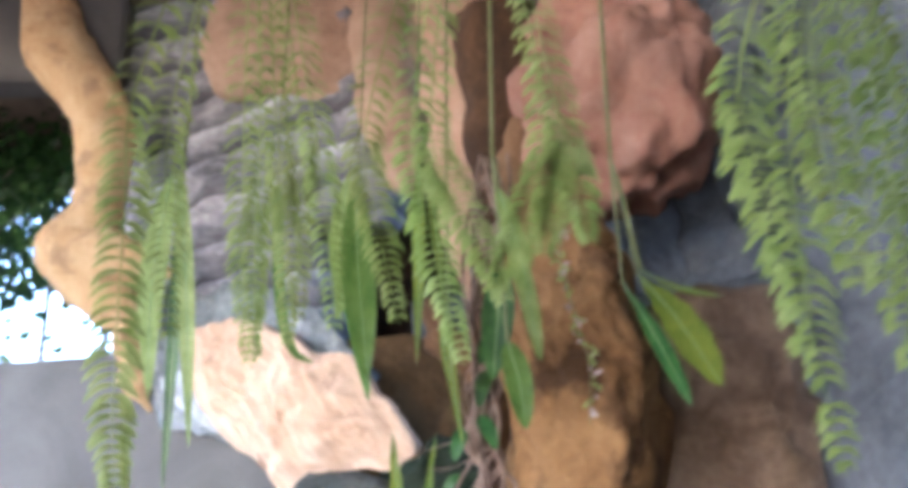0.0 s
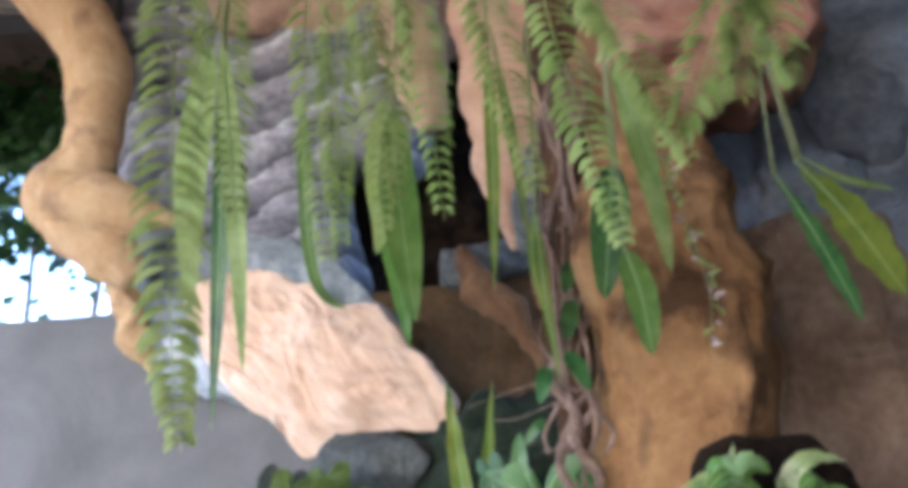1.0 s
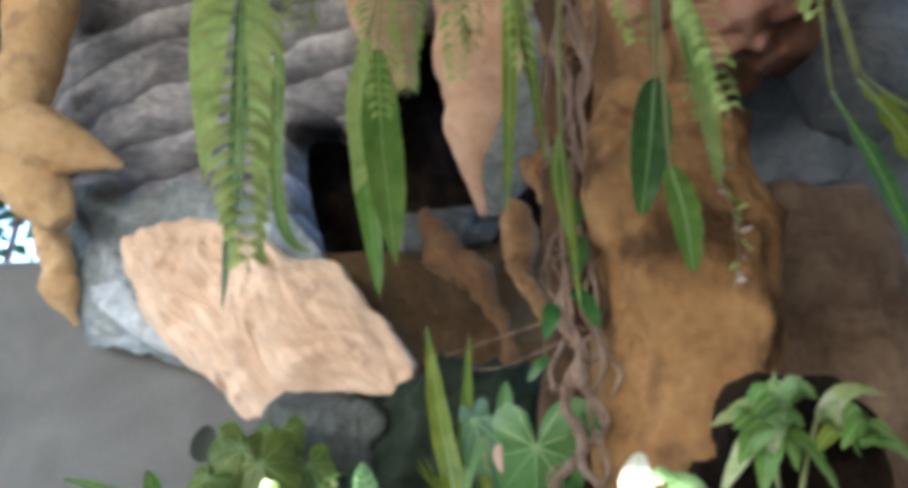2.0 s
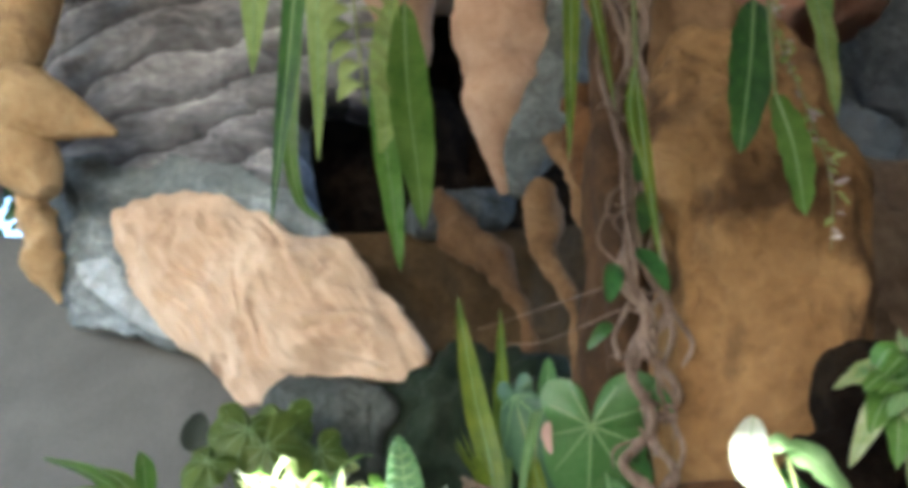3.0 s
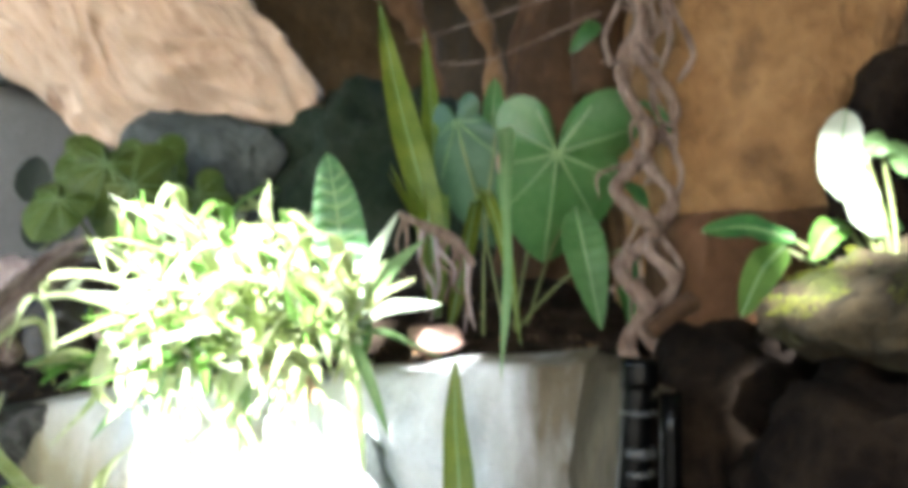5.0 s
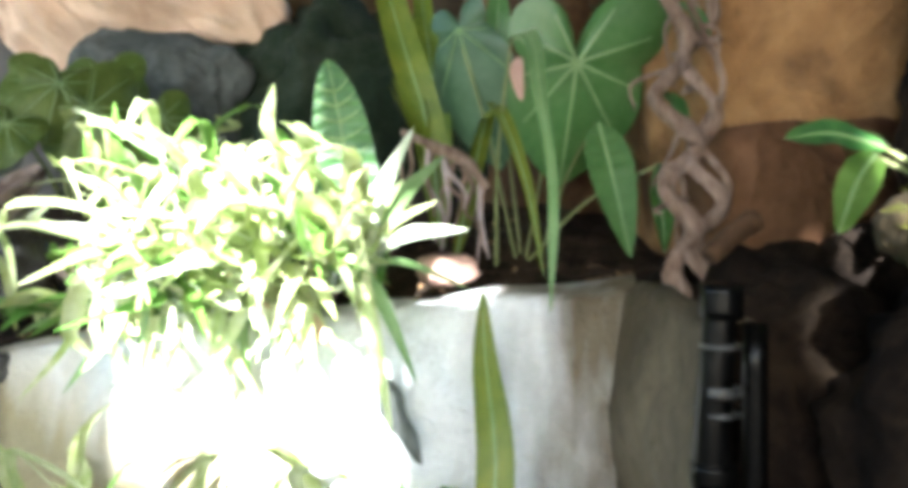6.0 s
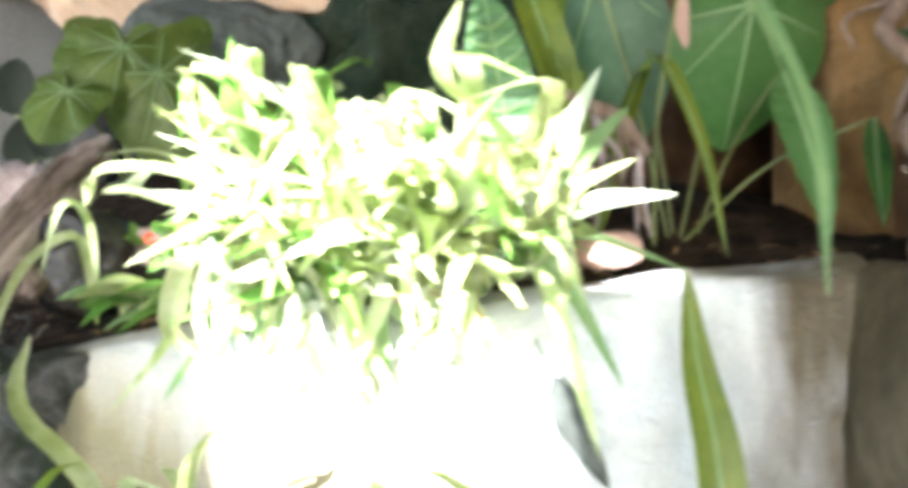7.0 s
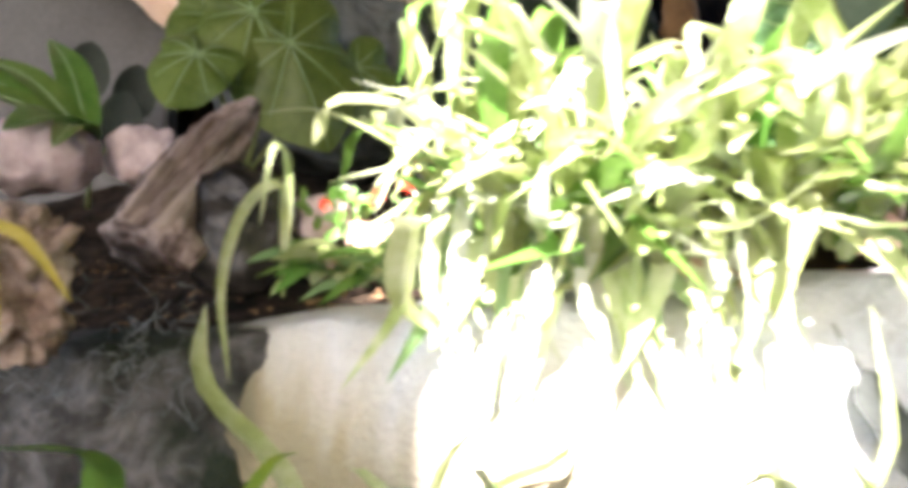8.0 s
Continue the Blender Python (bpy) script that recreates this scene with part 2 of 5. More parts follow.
L_FERN = leafy("fern_leaf", (0.12, 0.17, 0.04), (0.22, 0.30, 0.08), (0.36, 0.44, 0.17), 0.5, 0.45, 0.5)
L_STRIPE = leafy("ribbed_leaf", (0.03, 0.075, 0.025), (0.06, 0.135, 0.05), (0.10, 0.19, 0.08), 0.4, 0.15, 0.2)
L_PLEAT = leafy("pleated_leaf", (0.04, 0.075, 0.014), (0.085, 0.14, 0.026), (0.15, 0.21, 0.05), 0.45, 0.4, 0.4)
L_PALE = leafy("pale_leaf", (0.30, 0.38, 0.22), (0.45, 0.50, 0.36), (0.60, 0.62, 0.52), 0.4, 0.3, 0.3)
L_YELLOW = leafy("yellow_leaf", (0.25, 0.22, 0.03), (0.40, 0.33, 0.05), (0.5, 0.42, 0.10), 0.5, 0.35, 0.3)
# near-black green for leaves that act as shadows on the wall
SHADELEAF = leafy("leaf_shadow", (0.004, 0.007, 0.004), (0.007, 0.013, 0.007), (0.014, 0.024, 0.012), 0.6, 0.05, 0.3)
L_LIGHT = leafy("light_leaf", (0.10, 0.19, 0.06), (0.16, 0.27, 0.10), (0.24, 0.34, 0.16), 0.45, 0.35, 0.2)
L_BLUE = leafy("grey_green_leaf", (0.025, 0.065, 0.032), (0.045, 0.10, 0.05), (0.075, 0.135, 0.075), 0.4, 0.2, 0.2)
VEIN = leafy("leaf_vein", (0.16, 0.26, 0.10), (0.22, 0.34, 0.14), (0.28, 0.38, 0.18), 0.4, 0.2, 0.1)
STEM = leafy("stem", (0.08, 0.10, 0.03), (0.13, 0.15, 0.05), (0.18, 0.20, 0.08), 0.5, 0.0, 0.3)
FLOWER = leafy("red_petal", (0.5, 0.03, 0.01), (0.6, 0.06, 0.02), (0.65, 0.12, 0.05), 0.5, 0.3, 0.2)


# ---------------------------------------------------------------- helpers
def thing(name, base, label, category, group="", kind=""):
    ob = new(name)
    ob.empty_display_size = 0.05
    ob.location = base
    return tagged(ob, label, category, group, kind)


def origin_of(ob):
    p = Vector((0, 0, 0))
    while ob:
        p += ob.location
        ob = ob.parent
    return p


def part(name, bm, mat, parent=None, label="", smooth=True, at=None):
    """Links a bmesh, given in world coordinates, as one mesh object under parent."""
    me = bpy.data.meshes.new(name)
    o = origin_of(parent) if parent else Vector(at if at is not None else (0, 0, 0))
    bmesh.ops.translate(bm, verts=bm.verts, vec=-o)
    for f in bm.faces:
        f.smooth = smooth
    bm.to_mesh(me)
    bm.free()
    me.materials.append(mat)
    ob = new(name, me)
    if parent:
        ob.parent = parent
    else:
        ob.location = o
    if label:
        ob["label"] = label
    return ob


def catmull(pts, n):
    """n + 1 points, with their tangents, along a smooth line through pts."""
    pts = [Vector(p) for p in pts]
    ext = [2 * pts[0] - pts[1], *pts, 2 * pts[-1] - pts[-2]]
    out = []
    for i in range(n + 1):
        s = i / n * (len(pts) - 1)
        k = min(int(s), len(pts) - 2)
        t = s - k
        a, b, c, d = ext[k : k + 4]
        out.append(0.5 * (2 * b + (c - a) * t + (2 * a - 5 * b + 4 * c - d) * t * t + (3 * b - a - 3 * c + d) * t**3))
    tan = [(out[min(i + 1, n)] - out[max(i - 1, 0)]).normalized() for i in range(n + 1)]
    return out, tan


def limb_into(bm, pts, radii, n=24, sides=10, rough=0.0, freq=6.0, flat=1.0, seed=0.0, ridges=0.0):
    """A tapering limb along pts into bm; flat squashes it front to back."""
    line, tan = catmull(pts, n)
    rings = []
    for i, (p, t) in enumerate(zip(line, tan)):
        s = i / n * (len(radii) - 1)
        k = min(int(s), len(radii) - 2)
        r = radii[k] + (radii[k + 1] - radii[k]) * (s - k)
        side = t.cross(Vector((0, 1, 0.01)))
        side = side.normalized() if side.length > 0.05 else Vector((1, 0, 0))
        front = side.cross(t).normalized()
        ring = []
        for j in range(sides):
            a = math.tau * j / sides
            rr = r * (1 + ridges * (math.sin(a * 7 + 2 * noise.noise(p * 4)) + 0.6 * math.sin(a * 13 + 3 * noise.noise(p * 3 + Vector((5, 0, 0))))))
            q = p + side * (rr * math.cos(a)) + front * (rr * flat * math.sin(a))
            if rough:
                q += (q - p) * (rough * noise.fractal(q * freq + Vector((seed, 0, 0)), 0.8, 2.0, 4))
            ring.append(bm.verts.new(q))
        rings.append(ring)
    for a, b in zip(rings, rings[1:]):
        for j in range(sides):
            bm.faces.new((a[j], a[(j + 1) % sides], b[(j + 1) % sides], b[j]))
    bm.faces.new(rings[0][::-1])
    bm.faces.new(rings[-1])


def limb(pts, radii, **k):
    bm = bmesh.new()
    limb_into(bm, pts, radii, **k)
    return bm


def rock_mesh(centre, half, turn=(0, 0, 0), seed=0, amp=0.18, freq=1.6, square=0.75, sub=5, strata=0.0):
    """A boulder: a squared-off ellipsoid with broken, layered relief."""
    bm = bmesh.new()
    bmesh.ops.create_icosphere(bm, subdivisions=sub, radius=1)
    m = pose(*centre, *turn)
    big = max(half)
    for v in bm.verts:
        d = v.co.normalized()
        s = Vector([math.copysign(abs(c) ** square, c) for c in d])
        q = Vector((s.x * half[0], s.y * half[1], s.z * half[2]))
        k = q / big * freq + Vector((seed * 7.3, seed * 1.7, seed * 3.1))
        f = noise.fractal(k, 0.9, 2.0, 5) + 0.35 * abs(noise.noise(k * 2.3)) - 0.1
        if strata:
            f += strata * math.sin(q.z / big * 13 + 3 * noise.noise(k * 0.8) + q.x / big * 3)
        q += Vector((d.x, d.y, d.z)) * (f * amp * min(half))
        v.co = m @ q
    return bm


def rock(name, centre, half, mat, label, kind="structure", category="rock", **k):
    ob = part(name, rock_mesh(centre, half, **k), mat, at=centre)
    return tagged(ob, label, category, "", kind)


def slab(name, plane, outline, mat, label, bulge=0.12, back=0.35, rough=0.03, freq=3.0, seed=0, grain=0.0, grain_way=(0.5, -0.85), grain_freq=14.0, layers=0.0, layer_freq=16.0, ragged=0.02, power=2.5):
    """A rock face whose rounded outline (x, z) stands on the upright plane y = plane[0] + plane[1] * x; grain cuts slanting furrows, layers makes curved beds."""
    base, slope = plane
    loop, _ = catmull([Vector((x, 0, z)) for x, z in (*outline, outline[0])], 160)
    loop = loop[:-1]
    mid = sum(loop, Vector()) / len(loop)
    front = Vector((slope, -1, 0)).normalized()
    bm = bmesh.new()
    gw = Vector((grain_way[0], 0, grain_way[1])).normalized()

    def place(q, r):
        p = Vector((q.x, base + slope * q.x, q.z))
        k = p * freq + Vector((seed * 5.1, seed * 2.3, seed * 1.1))
        lift = bulge * (1 - r**power) + rough * noise.fractal(k, 0.8, 2.0, 6)
        if grain:
            along, across = q.dot(gw), q.x * gw.z - q.z * gw.x
            wobble = 0.25 * noise.noise(p * 2.2 + Vector((seed, 3, 0)))
            g = noise.noise(Vector((along * grain_freq * 0.16, (across + wobble) * grain_freq, seed)))
            g += 0.5 * noise.noise(Vector((along * grain_freq * 0.4, (across + wobble) * grain_freq * 2.3, seed + 4)))
            lift -= grain * abs(g) * min(1, 3 * (1 - r) + 0.4)
        if layers:
            h = q.z + 0.22 * math.sin(q.x * 2.2 + 0.6) + 0.16 * noise.noise(p * 1.4 + Vector((seed, 0, 0)))
            step = h * layer_freq / 6.28
            step += 0.3 * noise.noise(Vector((q.x * 1.5, 0, h * 7 + seed)))
            lift += layers * (1 - (step % 1.0) ** 1.6) * (0.6 + 0.8 * noise.noise(p * 2.7))
        return p + front * lift

    rings = []
    for k in range(46):
        r = 1 - k / 46
        row = []
        for i, q in enumerate(loop):
            rim = 1 + ragged * noise.fractal(Vector((q.x * 5, seed, q.z * 5)), 0.9, 2.0, 5)
            row.append(bm.verts.new(place(mid + (q - mid) * (r * rim), r)))
        rings.append(row)
    n = len(loop)
    behind = [bm.verts.new(v.co - front * back) for v in rings[0]]
    for a, b in zip([behind, *rings], rings):
        for i in range(n):
            bm.faces.new((a[i], a[(i + 1) % n], b[(i + 1) % n], b[i]))
    tip = bm.verts.new(place(mid, 0))
    for i in range(n):
        bm.faces.new((rings[-1][i], rings[-1][(i + 1) % n], tip))
    bm.faces.new(behind[::-1])
    bmesh.ops.recalc_face_normals(bm, faces=bm.faces[:])
    ob = part(name, bm, mat, at=(mid.x, base + slope * mid.x, mid.z))
    return tagged(ob, label, "rock", "", "structure")


PROFILES = {
    "strap": lambda u: min(1, 6 * u + 0.35) * (1 - u**3) ** 0.8 if u < 1 else 0,
    "lance": lambda u: math.sin(math.pi * min(1, u**0.75)) ** 0.75,
    "oval": lambda u: math.sin(math.pi * u**0.85) ** 0.55,
    "taper": lambda u: min(1, 5 * u + 0.3) * (1 - 0.62 * min(1, max(0, u - 0.12) / 0.45)) * min(1, 6 * (1 - u) + 0.1),
    "drop": lambda u: math.sin(math.pi * u**1.4) ** 0.7,
}


def leaf_into(bm, pts, width, face=(0, -1, 0.3), shape="lance", n=14, across=4, fold=0.15, wave=0.0, waves=5, ribs=0.0, rib_count=14, seed=0.0):
    """A leaf along pts: face is the way its upper side looks; fold lifts the halves, wave ripples the rim, ribs corrugate it."""
    line, tan = catmull(pts, n)
    face = Vector(face)
    rows = []
    for i, (p, t) in enumerate(zip(line, tan)):
        u = i / n
        side = t.cross(face)
        side = side.normalized() if side.length > 0.03 else Vector((1, 0, 0))
        up = side.cross(t).normalized()
        w = width * 0.5 * max(0.02, PROFILES[shape](u))
        row = []
        for j in range(-across // 2, across // 2 + 1):
            s = j / (across / 2)
            lift = fold * w * abs(s) + wave * width * abs(s) * math.sin(waves * math.tau * u + seed + (1.3 if s > 0 else 0))
            lift += ribs * width * math.sin(rib_count * math.tau * u + 2.5 * abs(s)) * min(1, 3 * abs(s) * (1.25 - abs(s)))
            row.append(bm.verts.new(p + side * (s * w) + up * lift))
        rows.append(row)
    for a, b in zip(rows, rows[1:]):
        for j in range(len(a) - 1):
            bm.faces.new((a[j], a[j + 1], b[j + 1], b[j]))


def leaf(pts, width, **k):
    bm = bmesh.new()
    leaf_into(bm, pts, width, **k)
    return bm


def heart(junction, tip, width, face, lobe=0.42, curl=0.12, rings=7, steps=64, pleat=0.02, skew=0.0):
    """A heart-shaped leaf: junction is where stalk and veins meet. Returns its bmesh and the lines of its veins."""
    j, tip, face = Vector(junction), Vector(tip), Vector(face).normalized()
    down = (tip - j)
    length = down.length
    down.normalize()
    side = down.cross(face).normalized()
    up = side.cross(down).normalized()

    def place(a, r):
        """a: the angle from the tip's way; r: 0 at the junction to 1 at the rim."""
        c = abs(a) / math.pi
        if c < 0.5:
            q = c / 0.5
            reach = length * (1 - q) ** 1.7 + width * 0.56 * q**0.8 * (1 + 0.35 * math.sin(math.pi * q))
        else:
            q = (c - 0.5) / 0.5
            reach = width * 0.56 * (1 - q) ** 0.25 + width * lobe * math.sin(math.pi * min(1, q * 1.12)) * 0.55
            reach *= 1 - 0.82 * max(0, (q - 0.8) / 0.2) ** 1.5
        reach *= 1 - skew * math.sin(a) * c
        p = j + (down * math.cos(a) + side * math.sin(a)) * (reach * r)
        vein = math.cos(a * 7) * pleat * width * r * (1 - r * 0.5)
        return p + up * (vein - curl * width * r * r + 0.03 * width * math.sin(5 * a) * r * r)

    bm = bmesh.new()
    centre = bm.verts.new(place(0, 0))
    prev = None
    for k in range(1, rings + 1):
        ring = [bm.verts.new(place(-math.pi + math.tau * s / steps, k / rings)) for s in range(steps + 1)]
        for s in range(steps):
            if prev:
                bm.faces.new((prev[s], prev[s + 1], ring[s + 1], ring[s]))
            else:
                bm.faces.new((centre, ring[s + 1], ring[s]))
        prev = ring
    veins = []
    for a, reach in ((0, 0.97), (0.62, 0.85), (-0.62, 0.85), (1.25, 0.85), (-1.25, 0.85), (1.95, 0.8), (-1.95, 0.8), (2.6, 0.75), (-2.6, 0.75)):
        veins.append([place(a, reach * s / 5) + up * 0.0015 for s in range(6)])
    return bm, veins


def box_into(bm, lo, hi, turn=None):
    ret = bmesh.ops.create_cube(bm, size=1)
    lo, hi = Vector(lo), Vector(hi)
    for v in ret["verts"]:
        v.co = Vector([(lo[i] + hi[i]) / 2 + v.co[i] * (hi[i] - lo[i]) for i in range(3)])
    return ret["verts"]


rnd = random.Random(7)
jit = lambda s: Vector((rnd.uniform(-s, s), rnd.uniform(-s, s), rnd.uniform(-s, s)))

# ---------------------------------------------------------------- setting
# ground: one sheet to the horizon
bm = bmesh.new()
bmesh.ops.create_grid(bm, x_segments=60, y_segments=60, size=1)
for v in bm.verts:
    v.co.x, v.co.y = math.copysign(abs(v.co.x) ** 4 * 400, v.co.x), math.copysign(abs(v.co.y) ** 4 * 400, v.co.y)
    v.co.z = -0.02 + 0.02 * noise.noise(v.co * 1.5)
tagged(part("ground", bm, SOIL), "dark bare earth ground around the rock garden", "ground", "", "structure")

# planting bed behind the edging, rising to the rocks
bm = bmesh.new()
bmesh.ops.create_grid(bm, x_segments=90, y_segments=70, size=0.5)
for v in bm.verts:
    x = -3.2 + (v.co.x + 0.5) * 6.2
    edge = 3.17 - 0.69 * x if x < 0.62 else 2.75
    y = edge + 0.05 + (v.co.y + 0.5) * (6.4 - edge)
    rise = 0.575 + 0.146 * min(x, 0.6) - 0.035
    v.co = Vector((x, y, rise + 0.17 * max(0, y - edge - 0.25) + 0.045 * noise.fractal(Vector((x * 4, y * 4, 3)), 0.9, 2, 5)))
tagged(part("planting_bed", bm, SOIL), "dark damp soil of the raised planting bed", "soil", "", "structure")

# grey rendered wall behind the rocks
bm = bmesh.new()
box_into(bm, (-7.0, 0, -0.05), (1.5, 0.2, 2.07))
bmesh.ops.bevel(bm, geom=bm.edges[:], offset=0.012, segments=2, affect="EDGES")
wall = part("wall_back", bm, PANEL, smooth=False)
wall.location, wall.rotation_euler = (-1.74, 5.8, 0), (0, 0, radians(-16))
tagged(wall, "smooth grey rendered garden wall with a plain top", "wall", "", "structure")

# rock that closes the back, blackened for the hollows' shade, and the far side
def rough_sheet(name, corner, across, up, mat, label, amp, nx=70, nz=60):
    bm = bmesh.new()
    bmesh.ops.create_grid(bm, x_segments=nx, y_segments=nz, size=0.5)
    a, u = Vector(across), Vector(up)
    nrm = a.cross(u).normalized()
    for v in bm.verts:
        p = Vector(corner) + a * (v.co.x + 0.5) + u * (v.co.y + 0.5)
        v.co = p + nrm * (amp * noise.fractal(p * 1.1, 0.9, 2.0, 6))
    ob = part(name, bm, mat, smooth=True)
    sol = ob.modifiers.new("thick", "SOLIDIFY")
    sol.thickness, sol.offset = 0.25, 0
    return tagged(ob, label, "rock", "", "structure")


rough_sheet("rock_back", (-0.75, 6.1, -0.1), (3.6, -0.5, 0), (0, 0.3, 5.2), SHADE, "rock sheet blackened for the shade at the back of the hollows", 0.3)
rough_sheet("rock_side", (1.30, 3.85, -0.1), (2.3, -1.5, 0), (0, 0.2, 4.2), HAZED, "dark rock flank with a blue-grey haze put into its colour", 0.35)

# unseen board roof added for shade, square to the edging; gaps let sun through
for x0, x1, y0, y1 in ((-9, -2.2, -8, 5.5), (-2.2, -2.03, -3.7, 5.5), (-2.2, -2.03, -8, -4.4), (-2.03, -1.75, -3.7, 5.5), (-2.03, -1.75, -8, -4.95),
                       (-1.75, -1.63, -3.95, 5.5), (-1.75, -1.63, -8, -4.95), (-1.63, -1.50, -8, -4.37), (-1.63, -1.50, -4.08, 5.5), (-1.50, -1.08, -8, 5.5), (-1.08, -1.03, -4.39, 5.5), (-1.08, -1.03, -8, -4.70),
                       (-1.03, -0.97, -4.03, 5.5), (-1.03, -0.97, -8, -4.50), (-0.97, -0.905, -4.03, 5.5), (-0.97, -0.905, -8, -4.38), (-0.905, 6, -8, 4.6)):
    bm = bmesh.new()
    box_into(bm, (x0, y0, 4.5), (x1, y1, 4.6))
    ob = part("roof", bm, SUNBLOCK, smooth=False)
    ob.rotation_euler = (0, 0, math.atan2(-0.566, 0.824))
    tagged(ob, "unseen board roof added to keep the sun to a few patches", "roof", "", "structure")

# rock wall added on the right to hold sky light off the pillar and ledge
rough_sheet("wall_side", (1.75, 3.0, -0.1), (0.3, -5.5, 0), (0.1, 0, 4.6), HAZED, "rough rock wall added to block sky light from the right", 0.2)

# unseen wall behind the camera, added to darken the right side
bm = bmesh.new()
box_into(bm, (0.1, -2.3, -0.05), (2.6, -2.1, 4.5))
bmesh.ops.bevel(bm, geom=bm.edges[:], offset=0.01, segments=2, affect="EDGES")
tagged(part("wall_front", bm, PANEL, smooth=False), "unseen grey wall added behind the camera to block sky light", "wall", "", "structure")

# ---------------------------------------------------------------- rocks
slab("rock_tongue", (4.62, -0.5), ((-1.06, 2.06), (-0.93, 2.12), (-0.67, 2.11), (-0.40, 2.00), (-0.19, 1.87), (0.0, 1.82), (0.15, 1.63), (0.27, 1.44), (0.25, 1.28), (0.04, 1.26), (-0.14, 1.235), (-0.24, 1.19), (-0.36, 1.155), (-0.48, 1.28), (-0.69, 1.45), (-0.87, 1.65), (-0.98, 1.82)),
     PEACH, "peach-coloured boulder with a rough, slanting furrowed face", bulge=0.13, back=0.06, rough=0.05, freq=3.2, seed=1, grain=0.05, grain_way=(0.62, -0.78), grain_freq=12.0, ragged=0.09)
slab("rock_grey", (5.12, -0.4), ((-1.95, 4.9), (-1.80, 3.9), (-1.72, 3.22), (-1.66, 2.85), (-1.62, 2.4), (-0.9, 2.05), (-0.4, 1.75), (-0.16, 1.98), (-0.23, 2.32), (-0.29, 2.74), (-0.14, 2.77), (0.12, 2.745), (0.20, 3.25), (0.22, 4.2), (0.1, 4.9)),
     GREY, "dark grey boulder of curved rock beds above the peach one", bulge=0.12, back=0.3, rough=0.045, freq=2.6, seed=2, layers=0.075, layer_freq=24.0, ragged=0.015, power=5)
slab("rock_slate", (4.87, -0.5), ((-1.54, 2.28), (-1.43, 2.46), (-1.11, 2.47), (-0.70, 2.37), (-0.32, 2.19), (-0.03, 1.90), (0.03, 1.68), (-0.45, 1.47), (-0.72, 1.455), (-1.01, 1.53), (-1.28, 1.62), (-1.37, 1.85), (-1.47, 2.07)),
     SLATE, "blue-grey rock with a pale streak round the peach boulder", bulge=0.09, back=0.06, rough=0.06, freq=4.0, seed=3, grain=0.05, grain_way=(0.8, -0.5), grain_freq=9.0, ragged=0.09)
# a paler strip raised on the blue-grey face
slab("rock_streak", (4.775, -0.5), ((-1.23, 1.85), (-1.05, 1.85), (-0.93, 1.71), (-0.74, 1.51), (-0.82, 1.50), (-1.0, 1.62), (-1.17, 1.75)),
     PALEROCK, "pale raised streak on the blue-grey rock", bulge=0.03, back=0.06, rough=0.04, freq=6.0, seed=19, ragged=0.12)
rock("rock_foot", (-0.02, 4.57, 1.02), (0.25, 0.2, 0.22), FOOT, "dark grey foot of the boulder", turn=(0, 8, -20), seed=5, amp=0.22, freq=1.5, square=0.5)
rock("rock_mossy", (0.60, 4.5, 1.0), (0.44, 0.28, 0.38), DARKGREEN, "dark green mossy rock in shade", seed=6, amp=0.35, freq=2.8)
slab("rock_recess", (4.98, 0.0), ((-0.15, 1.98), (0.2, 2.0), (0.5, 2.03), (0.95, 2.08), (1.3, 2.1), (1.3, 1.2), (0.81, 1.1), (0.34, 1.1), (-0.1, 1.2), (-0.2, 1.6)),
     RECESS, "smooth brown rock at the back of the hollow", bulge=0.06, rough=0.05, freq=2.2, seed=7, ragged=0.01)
slab("rock_band", (4.86, 0.0), ((0.30, 2.16), (0.5, 2.19), (0.74, 2.24), (0.76, 2.08), (0.55, 2.01), (0.33, 1.99)),
     BAND, "dark blue-grey band of rock across the hollow", bulge=0.05, rough=0.04, freq=4.0, seed=17, layers=0.03, layer_freq=60.0, ragged=0.05)
rock("rock_upper", (-0.15, 5.4, 4.05), (0.9, 0.45, 0.55), DUSTY, "dusty pink-brown rock high on the face", seed=8, amp=0.28, freq=2.2)
rock("rock_pillar", (0.90, 3.12, 0.98), (0.235, 0.29, 1.04), EARTH, "ochre earth pillar with cracked smooth sides", turn=(0, 0, -25), seed=9, amp=0.3, freq=4.2, square=0.5)
rock("rock_shoulder", (0.84, 3.35, 2.15), (0.22, 0.18, 0.5), DUSKY, "dusky brown rock above the vine", seed=31, amp=0.3, freq=2.6)
rock("rock_behind", (-1.25, 5.75, 4.0), (0.7, 0.3, 0.6), GREY, "grey rock high behind the ochre rib", seed=32, amp=0.3, freq=2.0)
# fills the cleft; its colour is lowered to give the shade there
rock("rock_cleft", (0.88, 3.75, 1.15), (0.2, 0.18, 1.0), DEEP, "brown rock darkened for the shade in the cleft behind the vine", seed=36, amp=0.3, freq=2.6)
rock("rock_red", (1.14, 3.25, 2.57), (0.36, 0.32, 0.42), RED, "red-brown overhanging rock with a dark underside", turn=(0, 8, -20), seed=11, amp=0.28, freq=2.2, square=0.65)
rock("rock_dark", (1.50, 3.5, 1.0), (0.45, 0.3, 0.9), UMBER, "dark brown rock beside the ochre pillar", seed=12, amp=0.3, freq=2.2)
